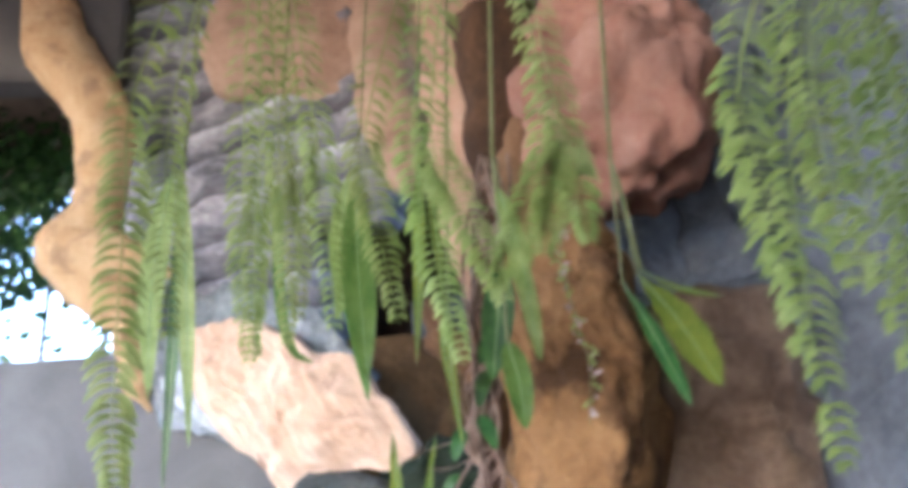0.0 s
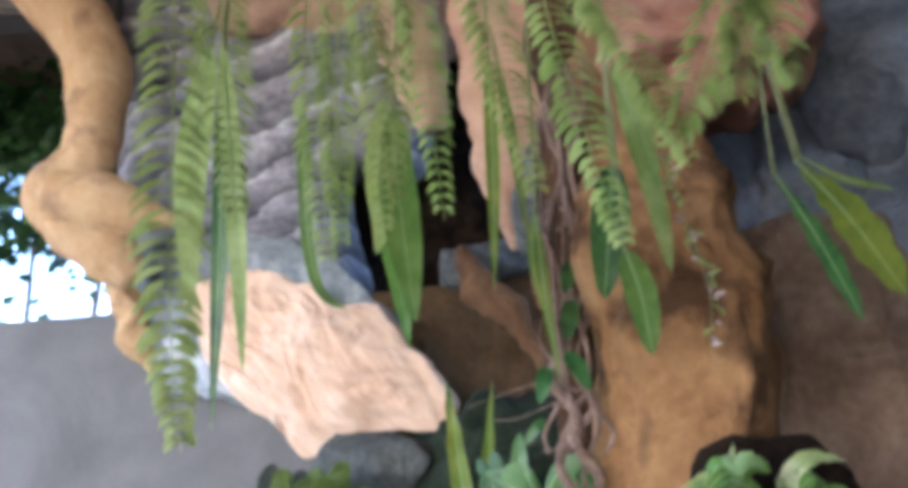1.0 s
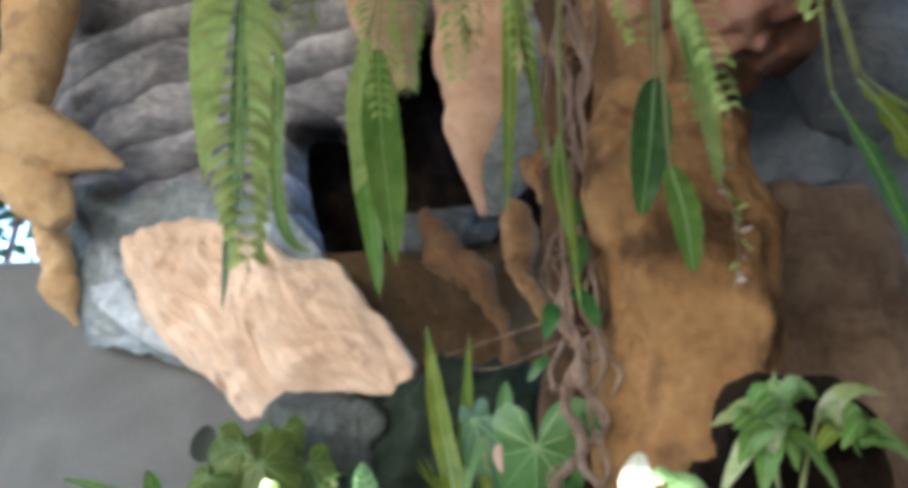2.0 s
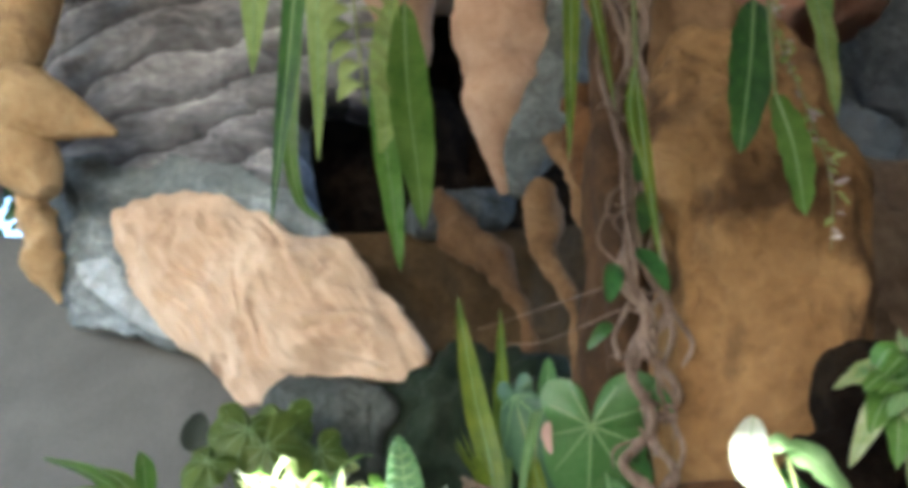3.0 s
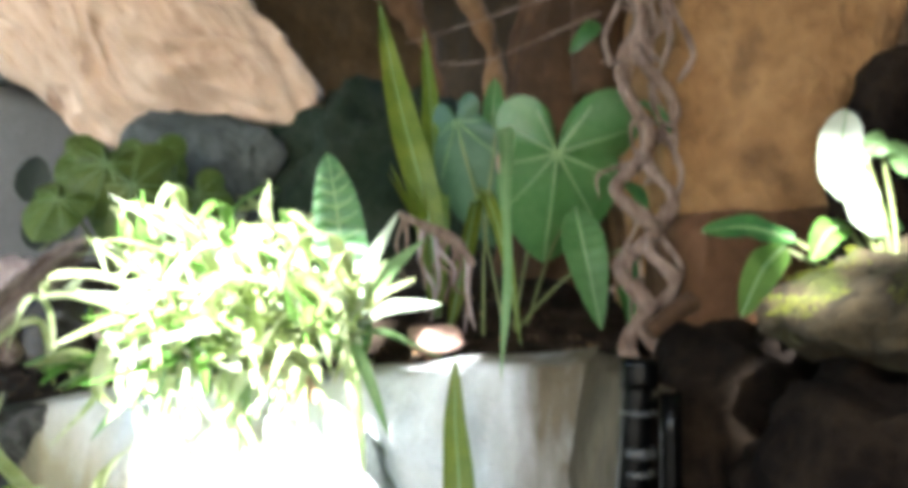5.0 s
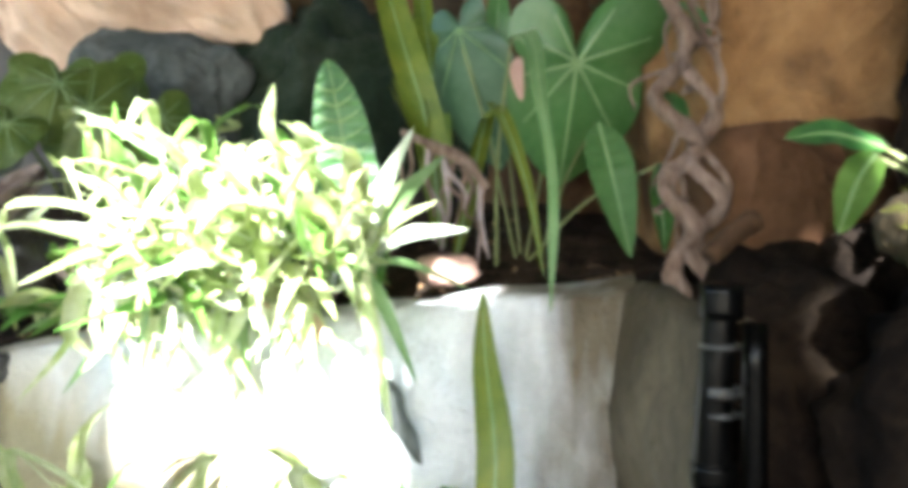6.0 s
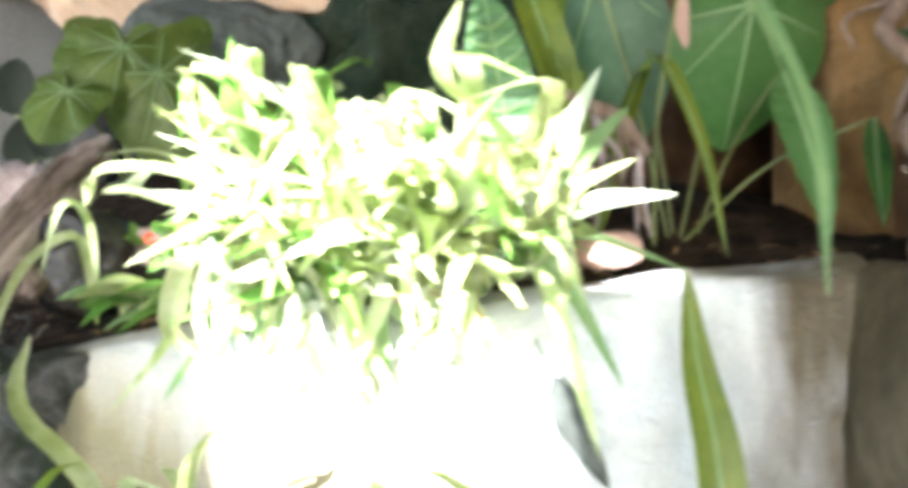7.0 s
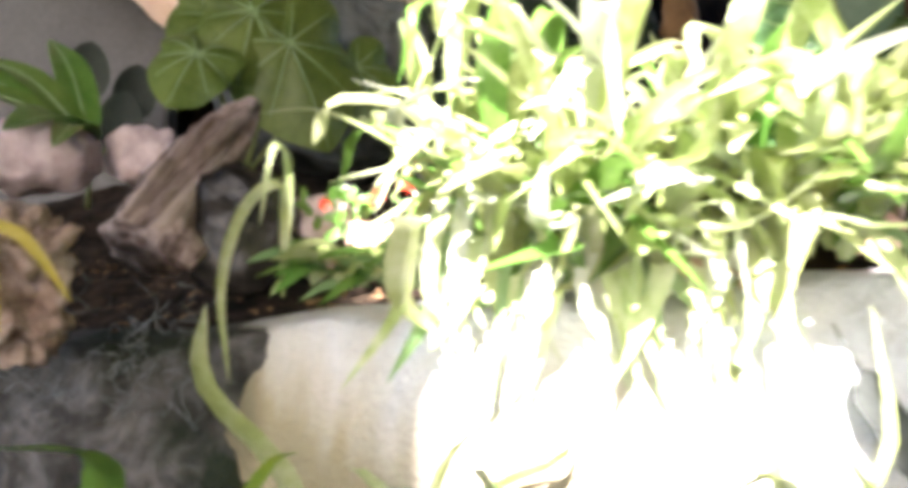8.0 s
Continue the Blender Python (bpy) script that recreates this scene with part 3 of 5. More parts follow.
ledge = rock("rock_ledge", (0.66, 2.40, 0.745), (0.36, 0.15, 0.045), MOSS, "mossy yellow-brown stone ledge catching the sun", turn=(0, -10, 8), seed=13, amp=0.5, freq=3.4)
# filler rocks whose near-black colour stands for shade under and between things
rock("rock_under", (0.70, 2.47, 0.31), (0.30, 0.18, 0.38), SHADE, "near-black rock for the shade under the mossy ledge", turn=(0, -10, 8), seed=14, amp=0.35, freq=2.8)
rock("rock_corner", (0.52, 2.72, 0.31), (0.145, 0.15, 0.37), SHADE, "near-black rock for the shade beside the black pipe", seed=33, amp=0.3, freq=2.4)
rock("rock_stub", (0.52, 2.93, 0.30), (0.10, 0.10, 0.33), SHADE, "near-black filler for the shade behind the end of the edging", seed=34, amp=0.3, freq=2.4)
rock("rock_nook", (0.66, 2.71, 0.54), (0.13, 0.07, 0.15), SHADE, "near-black filler for the shade at the foot of the ochre pillar", seed=37, amp=0.35, freq=2.6)
# black lump modelled where the plants' shadow falls on the pillar
rock("rock_hole", (0.94, 2.70, 0.89), (0.19, 0.07, 0.23), SHADE, "near-black rock standing in for a shadow on the ochre pillar's foot", seed=15, amp=0.3, freq=2.4)

# slab put over the pillar's foot; its dark colour is the shade there
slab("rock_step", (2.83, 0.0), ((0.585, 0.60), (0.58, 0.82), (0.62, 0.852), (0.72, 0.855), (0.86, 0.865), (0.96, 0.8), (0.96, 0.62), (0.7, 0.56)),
     UMBRED, "dark red-brown slab that shades the pillar's foot by its colour", bulge=0.03, back=0.15, rough=0.02, freq=5.0, seed=41, ragged=0.03)
# carries the same modelled shadow on, down behind the ledge plants
rock("rock_gap", (0.79, 2.66, 0.82), (0.125, 0.045, 0.12), SHADE, "near-black rock standing in for the shade behind the ledge plants", seed=42, amp=0.35, freq=2.6)

for pts, radii, mat, label in (
    ([(-2.15, 5.3, 4.45), (-2.0, 5.28, 3.98), (-1.74, 5.24, 3.65), (-1.61, 5.2, 3.3), (-1.63, 5.2, 2.85), (-1.76, 5.2, 2.6), (-1.62, 5.2, 2.42), (-1.44, 5.18, 2.23), (-1.33, 5.15, 2.10)], [0.16, 0.22, 0.2, 0.17, 0.16, 0.2, 0.19, 0.14, 0.06], OCHRE, "smooth ochre rock rib running down the grey boulder"),
    ([(-1.75, 5.18, 2.58), (-1.5, 5.12, 2.53), (-1.31, 5.1, 2.47), (-1.07, 5.08, 2.40)], [0.19, 0.18, 0.12, 0.015], OCHRE, "short ochre rock spur"),
    ([(-1.47, 5.4, 2.26), (-1.42, 5.42, 2.0), (-1.38, 5.42, 1.85), (-1.27, 5.42, 1.66)], [0.09, 0.08, 0.075, 0.02], OCHRE, "thin ochre drip of rock"),
    ([(0.66, 4.62, 4.1), (0.655, 4.58, 3.2), (0.64, 4.55, 2.75), (0.62, 4.52, 2.45), (0.60, 4.5, 2.28), (0.63, 4.5, 2.06)], [0.32, 0.27, 0.215, 0.17, 0.08, 0.02], CONE, "hanging peach-coloured rock cone"),
    ([(0.1, 5.0, 4.2), (0.16, 4.95, 3.4), (0.28, 4.9, 2.85)], [0.22, 0.2, 0.08], DUSTY, "hanging pink-brown rock rib"),
    ([(0.93, 4.5, 3.66), (0.90, 4.48, 2.83), (0.80, 4.46, 2.42), (0.715, 4.45, 2.22), (0.66, 4.43, 2.03)], [0.16, 0.14, 0.16, 0.10, 0.03], DARKGREY, "blue-grey rock rib"),
    ([(0.74, 4.36, 2.06), (0.735, 4.33, 1.95), (0.75, 4.3, 1.72), (0.84, 4.28, 1.57), (0.88, 4.28, 1.41), (0.88, 4.25, 1.0)], [0.06, 0.062, 0.052, 0.048, 0.04, 0.05], RIB, "thin ochre rock column"),
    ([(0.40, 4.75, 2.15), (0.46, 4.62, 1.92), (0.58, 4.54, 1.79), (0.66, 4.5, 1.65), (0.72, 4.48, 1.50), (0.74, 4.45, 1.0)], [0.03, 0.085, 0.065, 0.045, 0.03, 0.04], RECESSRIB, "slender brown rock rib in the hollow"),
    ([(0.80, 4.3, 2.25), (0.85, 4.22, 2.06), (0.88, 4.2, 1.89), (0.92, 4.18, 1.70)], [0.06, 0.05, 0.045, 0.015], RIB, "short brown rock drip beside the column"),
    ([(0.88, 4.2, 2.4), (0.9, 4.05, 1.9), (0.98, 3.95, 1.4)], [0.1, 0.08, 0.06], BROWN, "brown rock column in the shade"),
    # colour lowered for the shade behind the vine
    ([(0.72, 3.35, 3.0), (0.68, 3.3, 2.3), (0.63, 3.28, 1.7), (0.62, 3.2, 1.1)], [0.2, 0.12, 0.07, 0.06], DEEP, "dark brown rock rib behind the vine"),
):
    b = limb(pts, radii, n=70, sides=28, rough=(0.16 if mat == OCHRE else 0.28) if radii[0] > 0.15 else 0.7, freq=3.0 if radii[0] > 0.15 else 5.5, flat=0.8, seed=len(label))
    tagged(part("rock_rib", b, mat, at=pts[-1]), label, "rock", "", "structure")

# ---------------------------------------------------------------- edging block
def edging(a, b, mat, label, rough=0.018, deep=0.12):
    """A length of edging with a rounded top, from a to b."""
    a, b = Vector(a), Vector(b)
    way = Vector((b.x - a.x, b.y - a.y, 0)).normalized()
    out = Vector((way.y, -way.x, 0))
    bm = bmesh.new()
    nx = max(12, int((b - a).length * 110))
    bmesh.ops.create_grid(bm, x_segments=nx, y_segments=46, size=0.5)
    for v in bm.verts:
        u, w = v.co.x + 0.5, v.co.y + 0.5
        top = a.lerp(b, u)
        if w < 0.25:
            t = w / 0.25
            p = top - out * (deep * (1 - t)) + Vector((0, 0, -0.012 * t * t))
        else:
            d = (w - 0.25) / 0.75
            p = Vector((top.x, top.y, (top.z - 0.012) * (1 - d) - 0.03 * d)) + out * (0.02 * math.sin(math.pi * min(1, d * 2)))
        v.co = p + out * (rough * noise.fractal(p * 5, 0.9, 2, 5)) + Vector((0, 0, 0.010 * noise.noise(p * 9)))
    return tagged(part("stone_edging", bm, mat, at=(a + b) / 2), label, "edging", "", "structure")


edging((-0.40, 3.448, 0.50), (0.42, 2.884, 0.628), CONCRETE, "rough pale grey concrete edging with brown stains beside the pipe", 0.024)
# end length in a darker brown than the rest of the edging
edging((0.405, 2.90, 0.624), (0.335, 2.615, 0.60), BROWNEND, "darker brown end of the concrete edging turned towards the path", 0.02, 0.03)
edging((-1.1, 3.93, 0.39), (-0.365, 3.424, 0.504), MOSSDARK, "dark mossy stone length of the edging", 0.05)
# black pipe that runs down beside the edging
pipe = thing("pipe", (0.297, 2.59, -0.02), "black plastic drain pipe beside the concrete edging", "pipe")
part("tube", limb([(0.297, 2.59, 0.63), (0.292, 2.595, 0.45), (0.297, 2.59, 0.2), (0.297, 2.59, -0.03)], [0.017, 0.019, 0.019, 0.019], n=20, sides=16), BLACK, pipe)
part("collar", limb([(0.297, 2.59, 0.605), (0.297, 2.59, 0.64)], [0.022, 0.022], n=4, sides=18), BLACK, pipe)
part("collar", limb([(0.293, 2.593, 0.44), (0.293, 2.593, 0.46)], [0.023, 0.023], n=4, sides=18), BLACK, pipe)
part("side_tube", limb([(0.337, 2.585, 0.6), (0.342, 2.585, 0.3), (0.342, 2.585, -0.03)], [0.013, 0.014, 0.014], n=14, sides=12), BLACK, pipe)
for z, h in ((0.578, 0.004), (0.533, 0.010), (0.510, 0.004)):
    part("clamp", limb([(0.297, 2.59, z - h / 2), (0.297, 2.59, z + h / 2)], [0.0205, 0.0205], n=3, sides=18), METAL, pipe, "dull metal clamp band")
peg = thing("clay_tube", (0.43, 2.74, 0.655), "short brown clay tube lying on the pipe's end", "tube")
part("tube", limb([(0.41, 2.73, 0.662), (0.44, 2.73, 0.685), (0.475, 2.73, 0.705)], [0.012, 0.013, 0.013], n=10, sides=16, rough=0.1), DEEP, peg)
part("rim", limb([(0.468, 2.73, 0.701), (0.479, 2.73, 0.707)], [0.015, 0.015], n=4, sides=16), DEEP, peg)

# ---------------------------------------------------------------- twisted vine
vine = thing("twisted_vine", (0.48, 2.86, 0.6), "brown twisted woody vine climbing the ochre pillar", "vine")
axis, _ = catmull([(0.62, 3.16, 2.3), (0.60, 3.12, 1.9), (0.57, 3.02, 1.35), (0.56, 2.98, 1.1), (0.53, 2.92, 0.89), (0.49, 2.86, 0.73), (0.48, 2.85, 0.6)], 120)
for k, (dx, ph, amp, r, turns) in enumerate(((-0.026, 0.2, 0.024, 0.0125, 6.6), (0.024, 1.1, 0.025, 0.0105, 6.9), (0.040, 3.6, 0.020, 0.006, 5.4))):
    pts = []
    for i, p in enumerate(axis):
        a = ph + turns * math.tau * i / 120 + 1.3 * noise.noise(p * 3 + Vector((0, k * 0.6, 0)))
        swing = amp * (1 + 0.8 * noise.noise(p * 6 + Vector((k, 0, 0))))
        close = 1 - 0.45 * max(0, i - 95) / 25
        pts.append(p + Vector(((dx + swing * math.cos(a)) * close, -0.01 + 0.6 * amp * math.sin(a), 0)))
    part("strand", limb(pts[::2], [r * 0.8, r * 1.2, r, r * 1.3], n=170, sides=8, rough=0.3, freq=22, seed=k, flat=0.8), ROOT, vine)
for k in range(4):  # loose stems tangled along the upper part
    pts = []
    for i in range(0, 62, 5):
        a = k * 1.7 + i * (0.16 + 0.03 * k)
        pts.append(axis[i] + Vector((-0.05 + 0.035 * k + 0.03 * math.cos(a), -0.02 + 0.015 * math.sin(a), 0)) + jit(0.012))
    part("strand", limb(pts, [0.006, 0.008, 0.005], n=110, sides=7, rough=0.35, freq=24, seed=k + 9), ROOT, vine)
for k in range(48):
    p = axis[rnd.randrange(8, 100)] + jit(0.02)
    q = p + Vector((rnd.uniform(-0.09, 0.03), rnd.uniform(-0.05, 0.02), rnd.uniform(-0.14, 0.02)))
    part("rootlet", limb([p, (p + q) / 2 + jit(0.03), q], [0.005, 0.0035, 0.0015], n=10, sides=5), ROOT, vine)
for p, q, w in (((0.50, 3.0, 1.32), (0.47, 2.97, 1.22), 0.045), ((0.55, 3.0, 1.36), (0.60, 2.95, 1.25), 0.05), ((0.49, 3.0, 1.18), (0.43, 3.0, 1.12), 0.03), ((0.58, 3.0, 1.5), (0.55, 2.96, 1.38), 0.05),
                ((0.56, 2.98, 1.05), (0.585, 2.93, 0.97), 0.03), ((0.5, 2.95, 0.9), (0.52, 2.9, 0.84), 0.03), ((0.6, 3.05, 1.62), (0.56, 3.0, 1.52), 0.045)):
    part("leaf", leaf([p, (Vector(p) + Vector(q)) / 2 + Vector((0, -0.01, 0.01)), q], w, shape="oval"), L_DARK, vine, "small dark green leaf")
for a, b, c in (((0.30, 3.5, 1.255), (0.42, 3.4, 1.29), (0.56, 3.1, 1.31)), ((0.38, 3.5, 1.22), (0.46, 3.4, 1.215), (0.55, 3.1, 1.24)), ((0.52, 3.05, 1.5), (0.50, 3.1, 1.4), (0.56, 3.02, 1.3))):
    part("twig", limb([a, b, c], [0.0012, 0.0018, 0.003], n=12, sides=6, rough=0.4, freq=20), ROOT, vine, "thin pale twig")


# ---------------------------------------------------------------- broad-leaved plants in the bed
def stalk(p, q, plant, r=0.004, bow=(0, 0, 0.03)):
    part("stalk", limb([p, (Vector(p) + Vector(q)) / 2 + Vector(bow), q], [r * 1.2, r, r * 0.8], n=14, sides=7), STEM, plant)


def add_leaf(plant, pts, width, mat, label="", rib=True, name="leaf", **k):
    """One leaf with a midrib as its own part."""
    face = k.get("face", (0, -1, 0.3))
    ob = part(name, leaf(pts, width, **k), mat, plant, label)
    if rib:
        line, tan = catmull(pts, 10)
        off = [t.cross(Vector(face)).normalized().cross(t).normalized() for t in tan]
        part("midrib", limb([p + o * 0.0012 for p, o in zip(line, off)], [0.0022 + 0.012 * width, 0.0018, 0.0008], n=12, sides=5), VEIN, ob, "pale midrib")
    return ob


hp = thing("heart_leaf_plant", (0.47, 3.26, 0.62), "green heart-leaved plant with pale veins growing from the bed", "plant")
b, veins = heart((0.487, 3.14, 0.975), (0.497, 3.20, 0.765), 0.19, (-0.32, -0.92, 0.22), lobe=0.62, skew=0.25)
hl = part("leaf", b, L_HEART, hp, "large heart-shaped leaf with pale veins")
for v in veins:
    part("vein", limb(v, [0.0034, 0.0024, 0.001], n=12, sides=5), VEIN, hl)
part("blemish", leaf([(0.402, 3.185, 0.985), (0.396, 3.185, 0.955), (0.407, 3.185, 0.91)], 0.024, shape="oval", face=(-0.32, -0.92, 0.22)), PINK, hl, "dry pinkish brown spot on the leaf rim")
b, veins = heart((0.362, 3.34, 1.06), (0.44, 3.32, 0.80), 0.085, (-0.8, -0.55, 0.15), lobe=0.5)
h2 = part("leaf", b, L_BLUE, hp, "heart-shaped leaf turned edge on")
for v in veins[:5]:
    part("vein", limb(v, [0.002, 0.0015, 0.0006], n=10, sides=5), VEIN, h2)
add_leaf(hp, [(0.462, 3.38, 1.0), (0.458, 3.37, 1.09), (0.465, 3.38, 1.17)], 0.05, L_HEART, shape="oval", face=(-0.2, -1, 0.2))
add_leaf(hp, [(0.505, 3.10, 0.87), (0.505, 3.06, 0.78), (0.52, 3.03, 0.65)], 0.08, L_HEART, "ribbed lance leaf", shape="lance", ribs=0.03, rib_count=9, n=36, across=6, face=(-0.3, -0.9, 0.3))
add_leaf(hp, [(0.56, 3.0, 0.80), (0.54, 2.98, 0.74), (0.53, 2.96, 0.66)], 0.05, L_DARK, shape="lance")
for q in ((0.485, 3.16, 0.975), (0.362, 3.35, 1.06), (0.46, 3.385, 1.0), (0.505, 3.11, 0.87), (0.56, 3.01, 0.80)):
    stalk((0.47 + rnd.uniform(-0.02, 0.02), 3.27, 0.62), q, hp, 0.0026)

sp = thing("strap_leaf_plant", (0.33, 3.36, 0.63), "yellow-green plant with long upright strap leaves", "plant")
add_leaf(sp, [(0.33, 3.34, 0.66), (0.315, 3.36, 0.86), (0.285, 3.43, 1.05), (0.27, 3.5, 1.2), (0.253, 3.554, 1.36)], 0.066, L_BLADE, shape="lance", n=30, wave=0.06, fold=0.3, face=(-0.4, -0.9, 0.1))
add_leaf(sp, [(0.345, 3.36, 0.66), (0.35, 3.4, 0.88), (0.385, 3.55, 1.12), (0.42, 3.72, 1.37)], 0.055, L_BLADE, shape="lance", n=30, wave=0.05, fold=0.35, face=(-0.6, -0.8, 0.1))
add_leaf(sp, [(0.36, 3.34, 0.64), (0.375, 3.3, 0.8), (0.36, 3.2, 0.9), (0.375, 3.12, 0.78), (0.39, 3.08, 0.62)], 0.035, L_BLADE, shape="strap", n=30, fold=0.3)
for k in range(7):
    a = rnd.uniform(-1, 1)
    add_leaf(sp, [(0.3, 3.33, 0.8), (0.27 + 0.02 * a, 3.3, 0.87 + 0.02 * a), (0.22 + 0.05 * a, 3.25, 0.90 + 0.03 * k / 3)], 0.009, L_BLADE, rib=False, shape="lance", n=8)

rp = thing("ribbed_leaf_plant", (0.075, 3.10, 0.60), "blue-green upright ribbed leaf standing in the grass", "plant")
ribbed = add_leaf(rp, [(0.075, 3.10, 0.62), (0.075, 3.09, 0.72), (0.06, 3.095, 0.84), (0.042, 3.10, 0.93)], 0.088, L_STRIPE, shape="oval", ribs=0.04, rib_count=13, n=78, across=8, fold=0.1, face=(-0.45, -0.88, 0.1))

line, tan = catmull([(0.075, 3.10, 0.62), (0.075, 3.09, 0.72), (0.06, 3.095, 0.84), (0.042, 3.10, 0.93)], 40)
for i in range(6, 36, 3):
    side = tan[i].cross(Vector((-0.45, -0.88, 0.1))).normalized()
    up = side.cross(tan[i]).normalized()
    for s in (-1, 1):
        w = 0.041 * PROFILES["oval"](i / 40) * s
        part("rib", limb([line[i] + up * 0.002, line[i] + side * w * 0.5 + tan[i] * 0.006 + up * 0.004, line[i] + side * w * 0.9 + tan[i] * 0.014 + up * 0.005], [0.0022, 0.0018, 0.0008], n=6, sides=5), VEIN, ribbed, "pale rib")

rc = thing("root_clump", (0.29, 3.2, 0.62), "pale dry roots hanging in a clump over the soil", "roots")
part("crown", limb([(0.215, 3.25, 0.855), (0.26, 3.22, 0.83), (0.31, 3.2, 0.805), (0.345, 3.19, 0.76)], [0.006, 0.011, 0.012, 0.007], n=20, sides=8, rough=0.3, freq=30), ROOT, rc)
for k in range(13):
    f = rnd.random()
    p = Vector((0.225, 3.245, 0.85)).lerp(Vector((0.345, 3.19, 0.77)), f)
    q = Vector((p.x + rnd.uniform(-0.02, 0.03), p.y - rnd.uniform(0, 0.03), rnd.uniform(0.63, 0.74)))
    part("root", limb([p, p.lerp(q, 0.35) + jit(0.012), p.lerp(q, 0.7) + jit(0.016), q], [0.005, 0.004, 0.0022], n=16, sides=5, rough=0.3, freq=60), ROOT if k % 3 else STONE, rc)

dl = thing("drooping_leaf_plant", (0.38, 3.22, 0.63), "pale green strap leaf drooping forward over the edging", "plant")
add_leaf(dl, [(0.36, 3.14, 1.0), (0.315, 3.0, 0.97), (0.25, 2.86, 0.85), (0.218, 2.78, 0.74), (0.195, 2.745, 0.60)], 0.033, L_LIGHT, shape="taper", n=30, face=(-0.5, -0.7, 0.6))
stalk((0.38, 3.22, 0.63), (0.36, 3.14, 1.0), dl, 0.003, (0.0, 0.02, 0.0))

lb = thing("blade_leaf_plant", (0.17, 2.84, -0.01), "single yellow-green blade leaf rising before the edging", "plant")
add_leaf(lb, [(0.17, 2.84, -0.01), (0.175, 2.85, 0.2), (0.195, 2.87, 0.40), (0.205, 2.92, 0.52), (0.215, 2.95, 0.615)], 0.05, L_BLADE, shape="lance", n=26, fold=0.25, face=(-0.5, -0.85, 0.1))

# ---------------------------------------------------------------- bright grass-like clumps
def tuft(base, count, length, spread, seed, lean=(0, 0), width=0.023, mat=None, cap=0.29, pale=0.16):
    r = random.Random(seed)
    base = Vector(base)
    t = thing("spider_plant", base, "sunlit bright green spider plant with arching narrow leaves", "plant", "spider plants along the edging")
    for k in range(count):
        a = math.tau * (k + r.random()) / count
        out = Vector((math.cos(a) + lean[0], math.sin(a) + lean[1], 0))
        ln = length * r.uniform(0.6, 1.35)
        rise = r.uniform(0.35, 1.0)
        reach = min(ln * spread * r.uniform(0.6, 1.1), cap / out.length)
        p1 = base + out * (reach * 0.35) + Vector((0, 0, ln * 0.55 * rise))
        p2 = base + out * (reach * 0.75) + Vector((0, 0, ln * 0.72 * rise)) + jit(0.04)
        p3 = base + out * reach + Vector((0, 0, ln * (0.72 * rise - r.uniform(-0.15, 0.35)))) + jit(0.05)
        c = r.random()
        if max(p2.x, p3.x) > 0.075 and base.z > 0.3:
            continue
        if c < pale:
            m = L_PALE
        elif c < pale + 0.16:
            m = L_HANG
        else:
            m = mat or L_SPIDER
        part("leaf", leaf([base + out * 0.006, p1, p2, p3], width * r.uniform(0.7, 1.5), shape="lance", n=12, fold=0.35, face=(out.x * -0.3, out.y * -0.3 - 0.4, 1), seed=k), m, t)
    return t


for i, (p, cnt, ln, spread, lean) in enumerate((
    ((0.07, 3.12, 0.60), 14, 0.22, 0.7, (0.0, -0.2)), ((0.00, 3.12, 0.60), 20, 0.25, 0.75, (0, -0.3)), ((-0.08, 3.22, 0.58), 20, 0.27, 0.75, (0, -0.2)),
    ((-0.15, 3.30, 0.57), 18, 0.26, 0.7, (0.1, -0.1)), ((-0.05, 3.36, 0.62), 18, 0.30, 0.6, (0, 0)),
    ((-0.12, 3.46, 0.62), 18, 0.30, 0.6, (0, 0)), ((0.06, 3.24, 0.62), 16, 0.24, 0.6, (0.1, 0)), ((-0.13, 3.20, 0.55), 18, 0.24, 0.9, (-0.1, -0.6)),
    ((-0.02, 3.13, 0.57), 18, 0.22, 0.9, (-0.1, -0.7)), ((0.02, 3.06, 0.58), 22, 0.20, 0.8, (-0.2, -0.5)), ((-0.06, 3.13, 0.57), 22, 0.20, 0.8, (-0.2, -0.5)),
    ((-0.12, 3.17, 0.56), 20, 0.18, 0.8, (-0.2, -0.5)), ((0.06, 3.04, 0.60), 20, 0.22, 0.7, (-0.1, -0.5)), ((-0.17, 3.25, 0.54), 14, 0.22, 0.9, (0.1, -0.7)), ((0.10, 3.06, 0.59), 14, 0.20, 0.9, (0.0, -0.7)),
)):
    tuft(p, cnt + 3, ln * 1.08, spread, 160 + i, lean, 0.025)
# the long outward leaves at the clump's end
ends = thing("spider_plant", (0.07, 3.03, 0.605), "spider plant with long outstretched pale-edged leaves", "plant", "spider plants along the edging")
